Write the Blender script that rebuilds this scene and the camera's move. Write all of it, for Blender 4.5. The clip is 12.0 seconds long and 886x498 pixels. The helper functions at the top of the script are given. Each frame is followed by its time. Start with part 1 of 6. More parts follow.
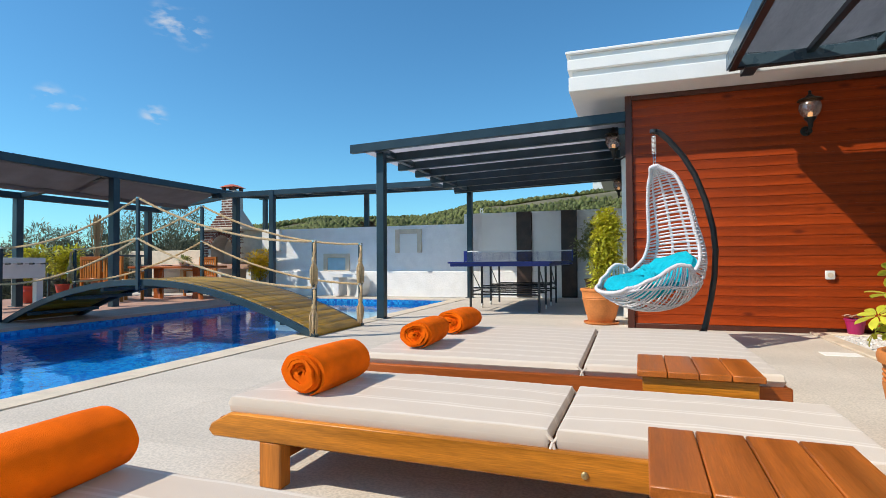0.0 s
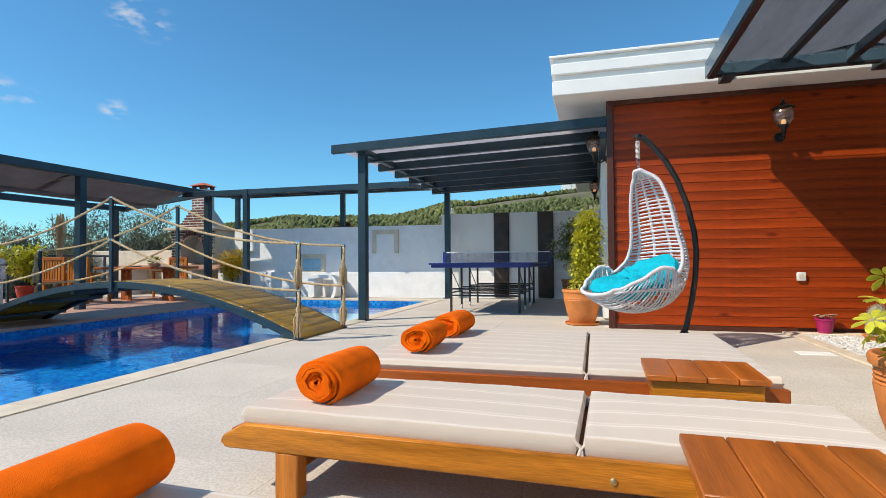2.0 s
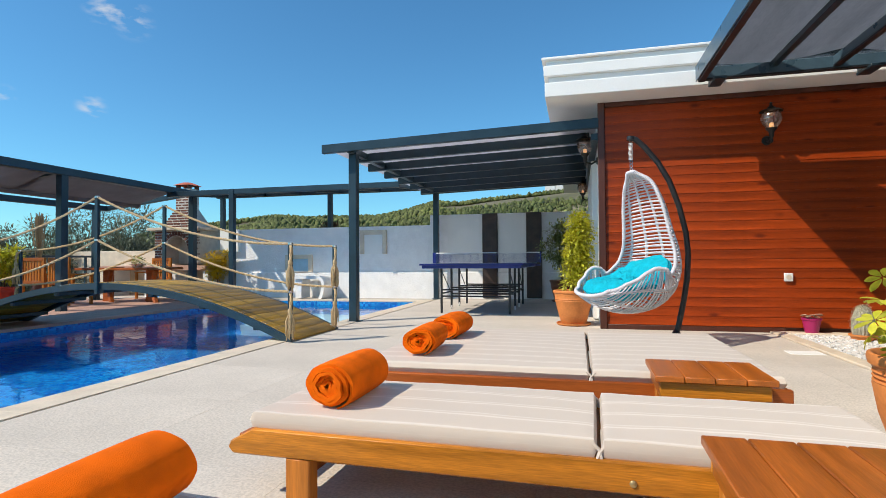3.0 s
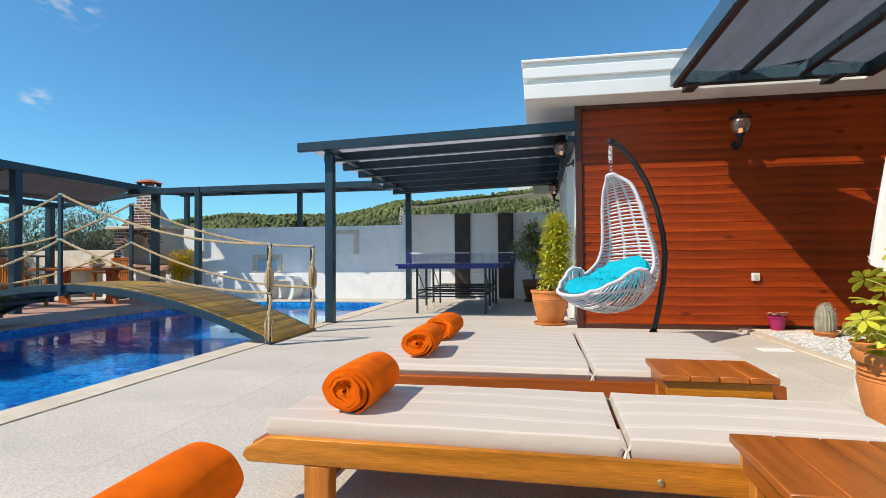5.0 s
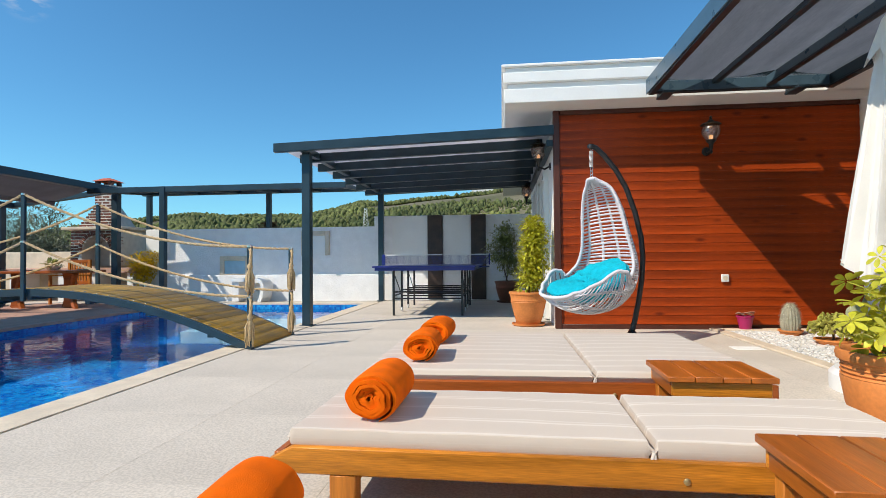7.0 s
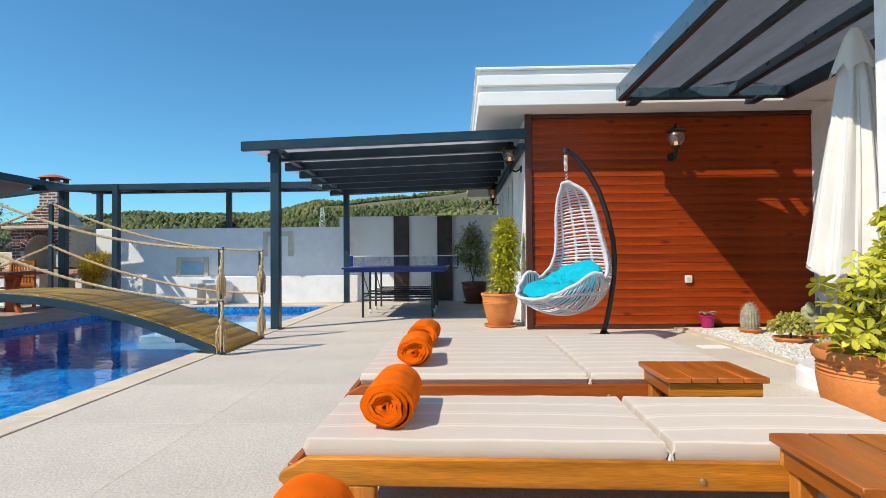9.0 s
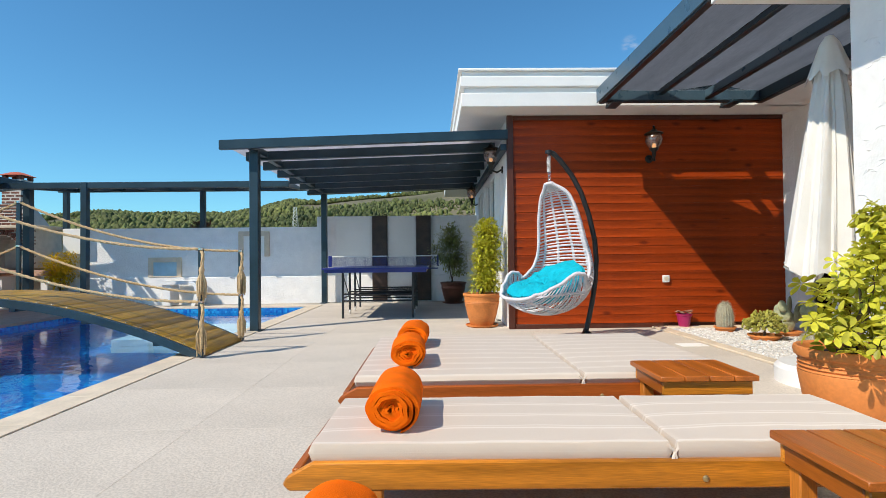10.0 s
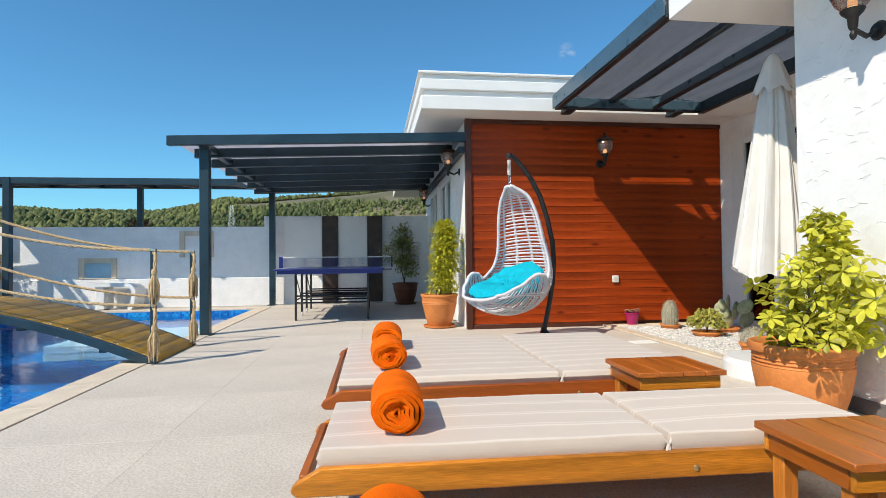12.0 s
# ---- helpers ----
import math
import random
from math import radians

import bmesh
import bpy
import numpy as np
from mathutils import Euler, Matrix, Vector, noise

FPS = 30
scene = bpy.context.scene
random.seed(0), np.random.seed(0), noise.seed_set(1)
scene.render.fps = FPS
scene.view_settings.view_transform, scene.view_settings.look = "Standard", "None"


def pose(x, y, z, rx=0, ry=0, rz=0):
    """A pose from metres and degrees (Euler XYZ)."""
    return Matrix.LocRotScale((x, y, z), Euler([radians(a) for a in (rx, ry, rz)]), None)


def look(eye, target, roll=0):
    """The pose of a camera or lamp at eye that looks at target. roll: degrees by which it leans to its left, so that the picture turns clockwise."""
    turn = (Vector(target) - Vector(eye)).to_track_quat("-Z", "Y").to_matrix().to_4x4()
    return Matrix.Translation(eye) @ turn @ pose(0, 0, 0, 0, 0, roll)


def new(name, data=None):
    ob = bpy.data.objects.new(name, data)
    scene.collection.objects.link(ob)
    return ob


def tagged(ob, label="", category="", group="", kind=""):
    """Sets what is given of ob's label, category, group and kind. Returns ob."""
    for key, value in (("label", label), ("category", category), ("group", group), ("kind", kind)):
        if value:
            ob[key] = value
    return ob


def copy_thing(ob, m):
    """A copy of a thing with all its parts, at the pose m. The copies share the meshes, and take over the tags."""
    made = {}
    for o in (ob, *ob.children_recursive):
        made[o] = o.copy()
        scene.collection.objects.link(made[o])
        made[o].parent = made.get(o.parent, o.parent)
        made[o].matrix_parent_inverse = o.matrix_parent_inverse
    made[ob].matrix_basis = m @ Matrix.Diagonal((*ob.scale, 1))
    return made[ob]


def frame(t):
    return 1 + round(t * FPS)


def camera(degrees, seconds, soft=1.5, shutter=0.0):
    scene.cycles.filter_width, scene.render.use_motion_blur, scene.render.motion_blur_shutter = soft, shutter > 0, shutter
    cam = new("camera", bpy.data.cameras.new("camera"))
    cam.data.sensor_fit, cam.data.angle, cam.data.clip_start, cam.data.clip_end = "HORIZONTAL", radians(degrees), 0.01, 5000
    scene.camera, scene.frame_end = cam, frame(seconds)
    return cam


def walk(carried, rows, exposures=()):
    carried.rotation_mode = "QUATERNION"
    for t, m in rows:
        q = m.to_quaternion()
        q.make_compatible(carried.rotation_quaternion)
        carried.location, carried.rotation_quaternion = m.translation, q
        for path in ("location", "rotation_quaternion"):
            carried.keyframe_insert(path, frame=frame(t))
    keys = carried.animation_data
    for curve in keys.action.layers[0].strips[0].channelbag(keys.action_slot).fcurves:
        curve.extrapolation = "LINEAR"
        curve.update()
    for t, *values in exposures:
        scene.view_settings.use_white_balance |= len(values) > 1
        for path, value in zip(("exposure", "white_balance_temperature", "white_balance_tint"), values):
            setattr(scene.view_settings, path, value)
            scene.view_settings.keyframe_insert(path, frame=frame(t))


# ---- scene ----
cam = camera(79.3, 12.0, soft=0.65)
PATH = [
    (0, (-0.12, 0.029, 0.765), (-0.775, 1.918, 0.812), -0.4),
    (0.5, (-0.156, 0.016, 0.773), (-0.784, 1.914, 0.82), -0.4),
    (1, (-0.191, 0.003, 0.782), (-0.793, 1.91, 0.827), -0.4),
    (1.5, (-0.234, -0.013, 0.789), (-0.808, 1.903, 0.834), -0.4),
    (2, (-0.281, -0.021, 0.794), (-0.828, 1.903, 0.838), -0.4),
    (2.5, (-0.329, -0.026, 0.799), (-0.847, 1.905, 0.843), -0.4),
    (3, (-0.38, -0.032, 0.8), (-0.869, 1.907, 0.845), -0.4),
    (5, (-0.568, -0.066, 0.812), (-0.923, 1.901, 0.854), -0.4),
    (5.5, (-0.615, -0.077, 0.816), (-0.938, 1.896, 0.859), -0.4),
    (6, (-0.663, -0.086, 0.82), (-0.953, 1.893, 0.863), -0.4),
    (6.5, (-0.716, -0.094, 0.828), (-0.971, 1.889, 0.871), -0.5),
    (7, (-0.768, -0.105, 0.834), (-0.987, 1.882, 0.877), -0.5),
    (9, (-0.968, -0.11, 0.855), (-1.026, 1.889, 0.897), -0.5),
    (9.5, (-1.022, -0.109, 0.859), (-1.031, 1.89, 0.9), -0.5),
    (10, (-1.073, -0.108, 0.864), (-1.033, 1.891, 0.904), -0.6),
    (10.5, (-1.128, -0.109, 0.868), (-1.033, 1.888, 0.908), -0.5),
    (11, (-1.181, -0.112, 0.87), (-1.03, 1.882, 0.91), -0.6),
    (11.5, (-1.232, -0.115, 0.874), (-1.027, 1.875, 0.913), -0.6),
    (12, (-1.286, -0.116, 0.876), (-1.028, 1.866, 0.915), -0.6),
]
walk(cam, [(t, look(eye, target, roll)) for t, eye, target, roll in PATH])

# ---- light ----
SUN = Vector((0.80, 0.58, -1.0)).normalized()
sun_data = bpy.data.lights.new("sun", "SUN")
sun_data.energy, sun_data.angle, sun_data.color = 4.9, radians(0.5), (1.0, 0.91, 0.765)
sun = new("sun", sun_data)
sun.matrix_world = look((-8, -6, 12), Vector((-8, -6, 12)) + SUN)
scene.view_settings.exposure = 0.0

world = bpy.data.worlds.new("sky")
scene.world = world
world.use_nodes = True
wt = world.node_tree
wt.nodes.clear()
w_out = wt.nodes.new("ShaderNodeOutputWorld")
w_bg = wt.nodes.new("ShaderNodeBackground")
w_sky = wt.nodes.new("ShaderNodeTexSky")
w_sky.sky_type, w_sky.sun_disc = "NISHITA", False
w_sky.sun_elevation, w_sky.sun_rotation = radians(45), radians(234)
w_sky.altitude, w_sky.air_density, w_sky.dust_density, w_sky.ozone_density = 0, 1.0, 0.15, 1.0
w_bg.inputs["Strength"].default_value = 0.115
w_tint = wt.nodes.new("ShaderNodeMix")
w_tint.data_type, w_tint.blend_type = "RGBA", "MULTIPLY"
w_tint.inputs["Factor"].default_value = 1.0
w_tint.inputs["B"].default_value = (0.55, 1.11, 1.38, 1)
wt.links.new(w_sky.outputs[0], w_tint.inputs["A"])
# thin wisps of cloud in a few places of the sky
w_tc = wt.nodes.new("ShaderNodeTexCoord")
w_noise = wt.nodes.new("ShaderNodeTexNoise")
w_noise.inputs["Scale"].default_value, w_noise.inputs["Detail"].default_value = 38.0, 5.0
w_map = wt.nodes.new("ShaderNodeMapping")
w_map.inputs["Scale"].default_value = (0.75, 0.75, 1.9)
wt.links.new(w_tc.outputs["Generated"], w_map.inputs["Vector"])
wt.links.new(w_map.outputs[0], w_noise.inputs["Vector"])
total = None
for az, el, size in ((-46.6, 22.2, 0.036), (-44.4, 21.7, 0.036), (-55.6, 14.2, 0.026), (-53.6, 13.8, 0.018), (-47.6, 13.8, 0.026), (20.8, 20.7, 0.018)):
    w_dot = wt.nodes.new("ShaderNodeVectorMath")
    w_dot.operation = "DISTANCE"
    w_dot.inputs[1].default_value = (math.cos(radians(el)) * math.sin(radians(az)), math.cos(radians(el)) * math.cos(radians(az)), math.sin(radians(el)))
    wt.links.new(w_tc.outputs["Generated"], w_dot.inputs[0])
    w_fall = wt.nodes.new("ShaderNodeMapRange")
    w_fall.interpolation_type = "SMOOTHSTEP"
    w_fall.inputs["From Min"].default_value, w_fall.inputs["From Max"].default_value = size, size * 0.15
    wt.links.new(w_dot.outputs["Value"], w_fall.inputs["Value"])
    if total is None:
        total = w_fall.outputs[0]
    else:
        w_add = wt.nodes.new("ShaderNodeMath")
        w_add.operation = "ADD"
        wt.links.new(total, w_add.inputs[0])
        wt.links.new(w_fall.outputs[0], w_add.inputs[1])
        total = w_add.outputs[0]
w_thin = wt.nodes.new("ShaderNodeMapRange")
w_thin.inputs["From Min"].default_value, w_thin.inputs["From Max"].default_value = 0.46, 0.66
w_thin.inputs["To Max"].default_value = 0.6
wt.links.new(w_noise.outputs["Fac"], w_thin.inputs["Value"])
w_mul = wt.nodes.new("ShaderNodeMath")
w_mul.operation = "MULTIPLY"
wt.links.new(total, w_mul.inputs[0])
wt.links.new(w_thin.outputs[0], w_mul.inputs[1])
w_cloud = wt.nodes.new("ShaderNodeMix")
w_cloud.data_type = "RGBA"
w_cloud.inputs["B"].default_value = (6.5, 6.6, 6.8, 1)
wt.links.new(w_mul.outputs[0], w_cloud.inputs["Factor"])
wt.links.new(w_tint.outputs["Result"], w_cloud.inputs["A"])
wt.links.new(w_cloud.outputs["Result"], w_bg.inputs["Color"])
wt.links.new(w_bg.outputs[0], w_out.inputs["Surface"])


# ---- materials ----
def node(nt, kind, **props):
    n = nt.nodes.new(kind)
    for k, v in props.items():
        if k in n.inputs:
            n.inputs[k].default_value = v
    return n


def ramp(nt, stops):
    r = nt.nodes.new("ShaderNodeValToRGB")
    while len(r.color_ramp.elements) < len(stops):
        r.color_ramp.elements.new(0.5)
    for e, (p, c) in zip(r.color_ramp.elements, stops):
        e.position, e.color = p, (*c, 1)
    return r


def shade(c, f):
    return tuple(min(1.0, v * f) for v in c)


def mat(name, colour, rough=0.6, metal=0.0, vary=0.15, scale=6.0, fine=90.0, bump=0.15, stretch=(1, 1, 1), island=0.0, rand=0.0,
        second=None, coat=0.0, specular=0.5, depth=0.004, sheen=0.0, detail=4.0, through_light=0.0, grit=None):
    """A surface with large stains, fine grain, relief and slight change from piece to piece."""
    m = bpy.data.materials.new(name)
    m.use_nodes = True
    nt = m.node_tree
    b = nt.nodes["Principled BSDF"]
    L = nt.links.new
    tc = nt.nodes.new("ShaderNodeTexCoord")
    mp = nt.nodes.new("ShaderNodeMapping")
    mp.inputs["Scale"].default_value = stretch
    L(tc.outputs["Object"], mp.inputs["Vector"])
    big = node(nt, "ShaderNodeTexNoise", Scale=scale, Detail=detail)
    small = node(nt, "ShaderNodeTexNoise", Scale=fine, Detail=3.0)
    L(mp.outputs[0], big.inputs["Vector"])
    L(mp.outputs[0], small.inputs["Vector"])
    base = ramp(nt, [(0.3, shade(colour, 1 - vary)), (0.7, second or shade(colour, 1 + vary))])
    L(big.outputs["Fac"], base.inputs[0])
    grain = ramp(nt, [(0.3, (1 - vary * 0.9,) * 3), (0.7, (1, 1, 1))] if grit is None else [(0.38, (1 - grit,) * 3), (0.60, (1, 1, 1))])
    L(small.outputs["Fac"], grain.inputs[0])
    mix = nt.nodes.new("ShaderNodeMix")
    mix.data_type, mix.blend_type = "RGBA", "MULTIPLY"
    mix.inputs["Factor"].default_value = 1.0
    L(base.outputs[0], mix.inputs["A"])
    L(grain.outputs[0], mix.inputs["B"])
    col = mix.outputs["Result"]
    if island or rand:
        src = nt.nodes.new("ShaderNodeNewGeometry").outputs["Random Per Island"] if island else nt.nodes.new("ShaderNodeObjectInfo").outputs["Random"]
        a = island or rand
        rr = ramp(nt, [(0.0, (1 - a, 1 - a, 1 - a)), (1.0, (1 + a * 0.3, 1 + a * 0.3, 1 + a * 0.3))])
        L(src, rr.inputs[0])
        mx = nt.nodes.new("ShaderNodeMix")
        mx.data_type, mx.blend_type = "RGBA", "MULTIPLY"
        mx.inputs["Factor"].default_value = 1.0
        L(col, mx.inputs["A"])
        L(rr.outputs[0], mx.inputs["B"])
        col = mx.outputs["Result"]
    L(col, b.inputs["Base Color"])
    rg = node(nt, "ShaderNodeMapRange")
    rg.inputs["To Min"].default_value, rg.inputs["To Max"].default_value = max(0.02, rough - 0.1), min(1.0, rough + 0.1)
    L(big.outputs["Fac"], rg.inputs["Value"])
    L(rg.outputs[0], b.inputs["Roughness"])
    b.inputs["Metallic"].default_value = metal
    b.inputs["Specular IOR Level"].default_value = specular
    b.inputs["Coat Weight"].default_value = coat
    b.inputs["Sheen Weight"].default_value = sheen
    if bump:
        bp = node(nt, "ShaderNodeBump", Strength=bump, Distance=depth)
        ad = nt.nodes.new("ShaderNodeMath")
        ad.operation = "ADD"
        L(big.outputs["Fac"], ad.inputs[0])
        L(small.outputs["Fac"], ad.inputs[1])
        L(ad.outputs[0], bp.inputs["Height"])
        L(bp.outputs[0], b.inputs["Normal"])
    if through_light:
        tr = nt.nodes.new("ShaderNodeBsdfTranslucent")
        L(col, tr.inputs["Color"])
        ms = nt.nodes.new("ShaderNodeMixShader")
        ms.inputs[0].default_value = through_light
        L(b.outputs[0], ms.inputs[1])
        L(tr.outputs[0], ms.inputs[2])
        L(ms.outputs[0], nt.nodes["Material Output"].inputs["Surface"])
    return m


def striped(name, colour, line, pitch, axis):
    """Woven upholstery with fine lengthwise stripes."""
    m = mat(name, colour, 0.9, vary=0.05, scale=9, fine=500, bump=0.25, depth=0.003, sheen=0.2)
    nt = m.node_tree
    L = nt.links.new
    b = nt.nodes["Principled BSDF"]
    old = b.inputs["Base Color"].links[0].from_socket
    tc = nt.nodes.new("ShaderNodeTexCoord")
    sp = nt.nodes.new("ShaderNodeSeparateXYZ")
    L(tc.outputs["Object"], sp.inputs[0])
    mu = nt.nodes.new("ShaderNodeMath")
    mu.operation = "MULTIPLY"
    mu.inputs[1].default_value = 1 / pitch
    L(sp.outputs[axis], mu.inputs[0])
    fr = nt.nodes.new("ShaderNodeMath")
    fr.operation = "FRACT"
    L(mu.outputs[0], fr.inputs[0])
    rp = ramp(nt, [(0.0, line), (0.07, line), (0.09, colour), (0.16, colour), (0.18, shade(line, 0.93)), (0.22, shade(line, 0.93)), (0.24, shade(colour, 0.95)), (0.8, shade(colour, 0.95)), (1.0, colour)])
    L(fr.outputs[0], rp.inputs[0])
    mx = nt.nodes.new("ShaderNodeMix")
    mx.data_type, mx.blend_type = "RGBA", "MIX"
    mx.inputs["Factor"].default_value = 0.75
    L(old, mx.inputs["A"])
    L(rp.outputs[0], mx.inputs["B"])
    L(mx.outputs["Result"], b.inputs["Base Color"])
    return m


def glassy(name, tint, clear, rough=0.02, ripple=0.0, ripple_scale=3.0, bend=0.0):
    """Clear sheet: light passes straight through, tinted, and the gloss follows Fresnel."""
    m = bpy.data.materials.new(name)
    m.use_nodes = True
    nt = m.node_tree
    nt.nodes.clear()
    L = nt.links.new
    out = nt.nodes.new("ShaderNodeOutputMaterial")
    t = nt.nodes.new("ShaderNodeBsdfRefraction" if bend else "ShaderNodeBsdfTransparent")
    if bend:
        t.inputs["IOR"].default_value, t.inputs["Roughness"].default_value = bend, 0.0
    t.inputs["Color"].default_value = (*tint, 1)
    g = nt.nodes.new("ShaderNodeBsdfGlossy")
    g.inputs["Roughness"].default_value = rough
    fz = node(nt, "ShaderNodeFresnel", IOR=clear)
    ms = nt.nodes.new("ShaderNodeMixShader")
    L(fz.outputs[0], ms.inputs[0])
    L(t.outputs[0], ms.inputs[1])
    L(g.outputs[0], ms.inputs[2])
    L(ms.outputs[0], out.inputs["Surface"])
    if ripple:
        tc = nt.nodes.new("ShaderNodeTexCoord")
        n1 = node(nt, "ShaderNodeTexNoise", Scale=ripple_scale, Detail=2.5, Distortion=0.6)
        L(tc.outputs["Object"], n1.inputs["Vector"])
        bp = node(nt, "ShaderNodeBump", Strength=ripple, Distance=0.03)
        L(n1.outputs["Fac"], bp.inputs["Height"])
        L(bp.outputs[0], g.inputs["Normal"])
        L(bp.outputs[0], fz.inputs["Normal"])
        if bend:
            L(bp.outputs[0], t.inputs["Normal"])
    return m


def mosaic(name, dark, light):
    """Small square glass tiles, each of its own blue."""
    m = mat(name, dark, 0.25, vary=0.2, scale=3, fine=30, bump=0.03)
    nt = m.node_tree
    L = nt.links.new
    b = nt.nodes["Principled BSDF"]
    tc = nt.nodes.new("ShaderNodeTexCoord")
    geo = nt.nodes.new("ShaderNodeVectorMath")
    geo.operation = "SCALE"
    geo.inputs["Scale"].default_value = 28.0
    L(tc.outputs["Object"], geo.inputs[0])
    cell = nt.nodes.new("ShaderNodeVectorMath")
    cell.operation = "FLOOR"
    L(geo.outputs[0], cell.inputs[0])
    wn = nt.nodes.new("ShaderNodeTexWhiteNoise")
    L(cell.outputs[0], wn.inputs["Vector"])
    big = node(nt, "ShaderNodeTexNoise", Scale=1.2, Detail=3.0)
    L(tc.outputs["Object"], big.inputs["Vector"])
    av = nt.nodes.new("ShaderNodeMath")
    av.operation = "MULTIPLY"
    L(wn.outputs["Value"], av.inputs[0])
    L(big.outputs["Fac"], av.inputs[1])
    rp = ramp(nt, [(0.0, dark), (0.6, light)])
    L(av.outputs[0], rp.inputs[0])
    L(rp.outputs[0], b.inputs["Base Color"])
    return m


def glow(name, colour, strength):
    m = bpy.data.materials.new(name)
    m.use_nodes = True
    b = m.node_tree.nodes["Principled BSDF"]
    b.inputs["Base Color"].default_value = (*colour, 1)
    b.inputs["Emission Color"].default_value = (*colour, 1)
    b.inputs["Emission Strength"].default_value = strength
    return m


M_PAVE = mat("pebbled_paving", (0.63, 0.56, 0.48), 0.8, vary=0.10, scale=1.3, fine=85, grit=0.19, bump=0.5, rand=0.03, specular=0.3)
M_COPING = mat("travertine_coping", (0.70, 0.59, 0.45), 0.6, vary=0.12, scale=5, fine=60, rand=0.06)
M_POOL = mosaic("blue_mosaic", (0.008, 0.09, 0.40), (0.02, 0.36, 0.72))
M_SHELF = mat("pale_pool_tile", (0.55, 0.70, 0.80), 0.4, vary=0.1, scale=3, fine=30)
M_WATER = glassy("water", (0.60, 0.88, 1.0), 1.30, 0.01, 0.20, 3.4, 1.33)
M_WOODWALL = mat("stained_cladding", (0.40, 0.051, 0.003), 0.45, vary=0.36, scale=3, fine=45, stretch=(0.35, 6, 6), rand=0.25, bump=0.2, specular=0.3)
def knots(m, scale, dark):
    """Scattered dark knots on boards."""
    nt = m.node_tree
    b = nt.nodes["Principled BSDF"]
    old = b.inputs["Base Color"].links[0].from_socket
    tc = nt.nodes.new("ShaderNodeTexCoord")
    oi = nt.nodes.new("ShaderNodeObjectInfo")
    mp = nt.nodes.new("ShaderNodeMapping")
    mp.inputs["Scale"].default_value = (0.42, 1, 1)
    off = nt.nodes.new("ShaderNodeVectorMath")
    off.operation = "SCALE"
    off.inputs[0].default_value = (37.0, 0.0, 11.0)
    nt.links.new(oi.outputs["Random"], off.inputs["Scale"])
    nt.links.new(tc.outputs["Object"], mp.inputs["Vector"])
    nt.links.new(off.outputs[0], mp.inputs["Location"])
    vo = nt.nodes.new("ShaderNodeTexVoronoi")
    vo.inputs["Scale"].default_value = scale
    nt.links.new(mp.outputs[0], vo.inputs["Vector"])
    rp = ramp(nt, [(0.0, dark), (0.05, dark), (0.16, (1, 1, 1))])
    nt.links.new(vo.outputs["Distance"], rp.inputs[0])
    mx = nt.nodes.new("ShaderNodeMix")
    mx.data_type, mx.blend_type = "RGBA", "MULTIPLY"
    mx.inputs["Factor"].default_value = 1.0
    nt.links.new(old, mx.inputs["A"])
    nt.links.new(rp.outputs[0], mx.inputs["B"])
    nt.links.new(mx.outputs["Result"], b.inputs["Base Color"])


knots(M_WOODWALL, 5.0, (0.42, 0.36, 0.34))
M_TRIM = mat("dark_wood_trim", (0.09, 0.022, 0.010), 0.45, vary=0.25, scale=4, fine=60, stretch=(1, 1, 0.2))
M_STUCCO = mat("white_stucco", (0.85, 0.84, 0.83), 0.85, vary=0.05, scale=5, fine=35, bump=0.5, depth=0.02)
M_TROWEL = mat("trowelled_stucco", (0.82, 0.81, 0.79), 0.85, vary=0.03, scale=7, fine=18, bump=0.4, depth=0.012, detail=1.5)
M_PAINT = mat("white_paint", (0.82, 0.81, 0.78), 0.7, vary=0.03, scale=3, fine=60, bump=0.1)
M_STEEL = mat("blue_grey_steel", (0.015, 0.038, 0.055), 0.36, vary=0.25, scale=4, fine=90, bump=0.06)
M_FABRIC = mat("grey_awning_fabric", (0.70, 0.69, 0.72), 0.85, vary=0.10, scale=3, fine=200, bump=0.2, through_light=0.72)
M_SHEET = mat("smoked_sheet", (0.23, 0.275, 0.37), 0.4, vary=0.15, scale=2, fine=30, stretch=(3, 0.5, 1), bump=0.1, through_light=0.78)
M_TEAK = mat("oiled_teak", (0.58, 0.205, 0.018), 0.30, vary=0.42, scale=3.5, fine=50, stretch=(0.3, 5, 5), rand=0.15, bump=0.15, specular=0.35)
M_TEAK_Y = mat("oiled_teak_across", (0.40, 0.105, 0.011), 0.36, vary=0.28, scale=3.5, fine=50, stretch=(5, 0.3, 5), rand=0.18, bump=0.15, specular=0.35)
M_TEAK_Z = mat("oiled_teak_upright", (0.52, 0.17, 0.02), 0.45, vary=0.28, scale=3.5, fine=50, stretch=(5, 5, 0.3), rand=0.15, bump=0.15, specular=0.35)
M_CUSHION = striped("striped_beige_canvas", (0.58, 0.48, 0.395), (0.70, 0.62, 0.54), 0.14, 1)
M_TOWEL = mat("orange_terry", (0.86, 0.142, 0.002), 0.95, vary=0.16, scale=11, fine=520, bump=0.55, depth=0.004, specular=0.1)
M_TEAL = mat("turquoise_cotton", (0.005, 0.43, 0.56), 0.9, vary=0.12, scale=13, fine=60, bump=0.8, depth=0.02, specular=0.15)
M_RATTAN = mat("white_rattan", (0.64, 0.61, 0.64), 0.5, vary=0.10, scale=12, fine=140)
M_BLACK = mat("black_powder_coat", (0.018, 0.019, 0.022), 0.42, vary=0.2, scale=8, fine=120, bump=0.05)
M_TERRA = mat("terracotta", (0.66, 0.22, 0.05), 0.65, vary=0.16, scale=5, fine=50, bump=0.2)
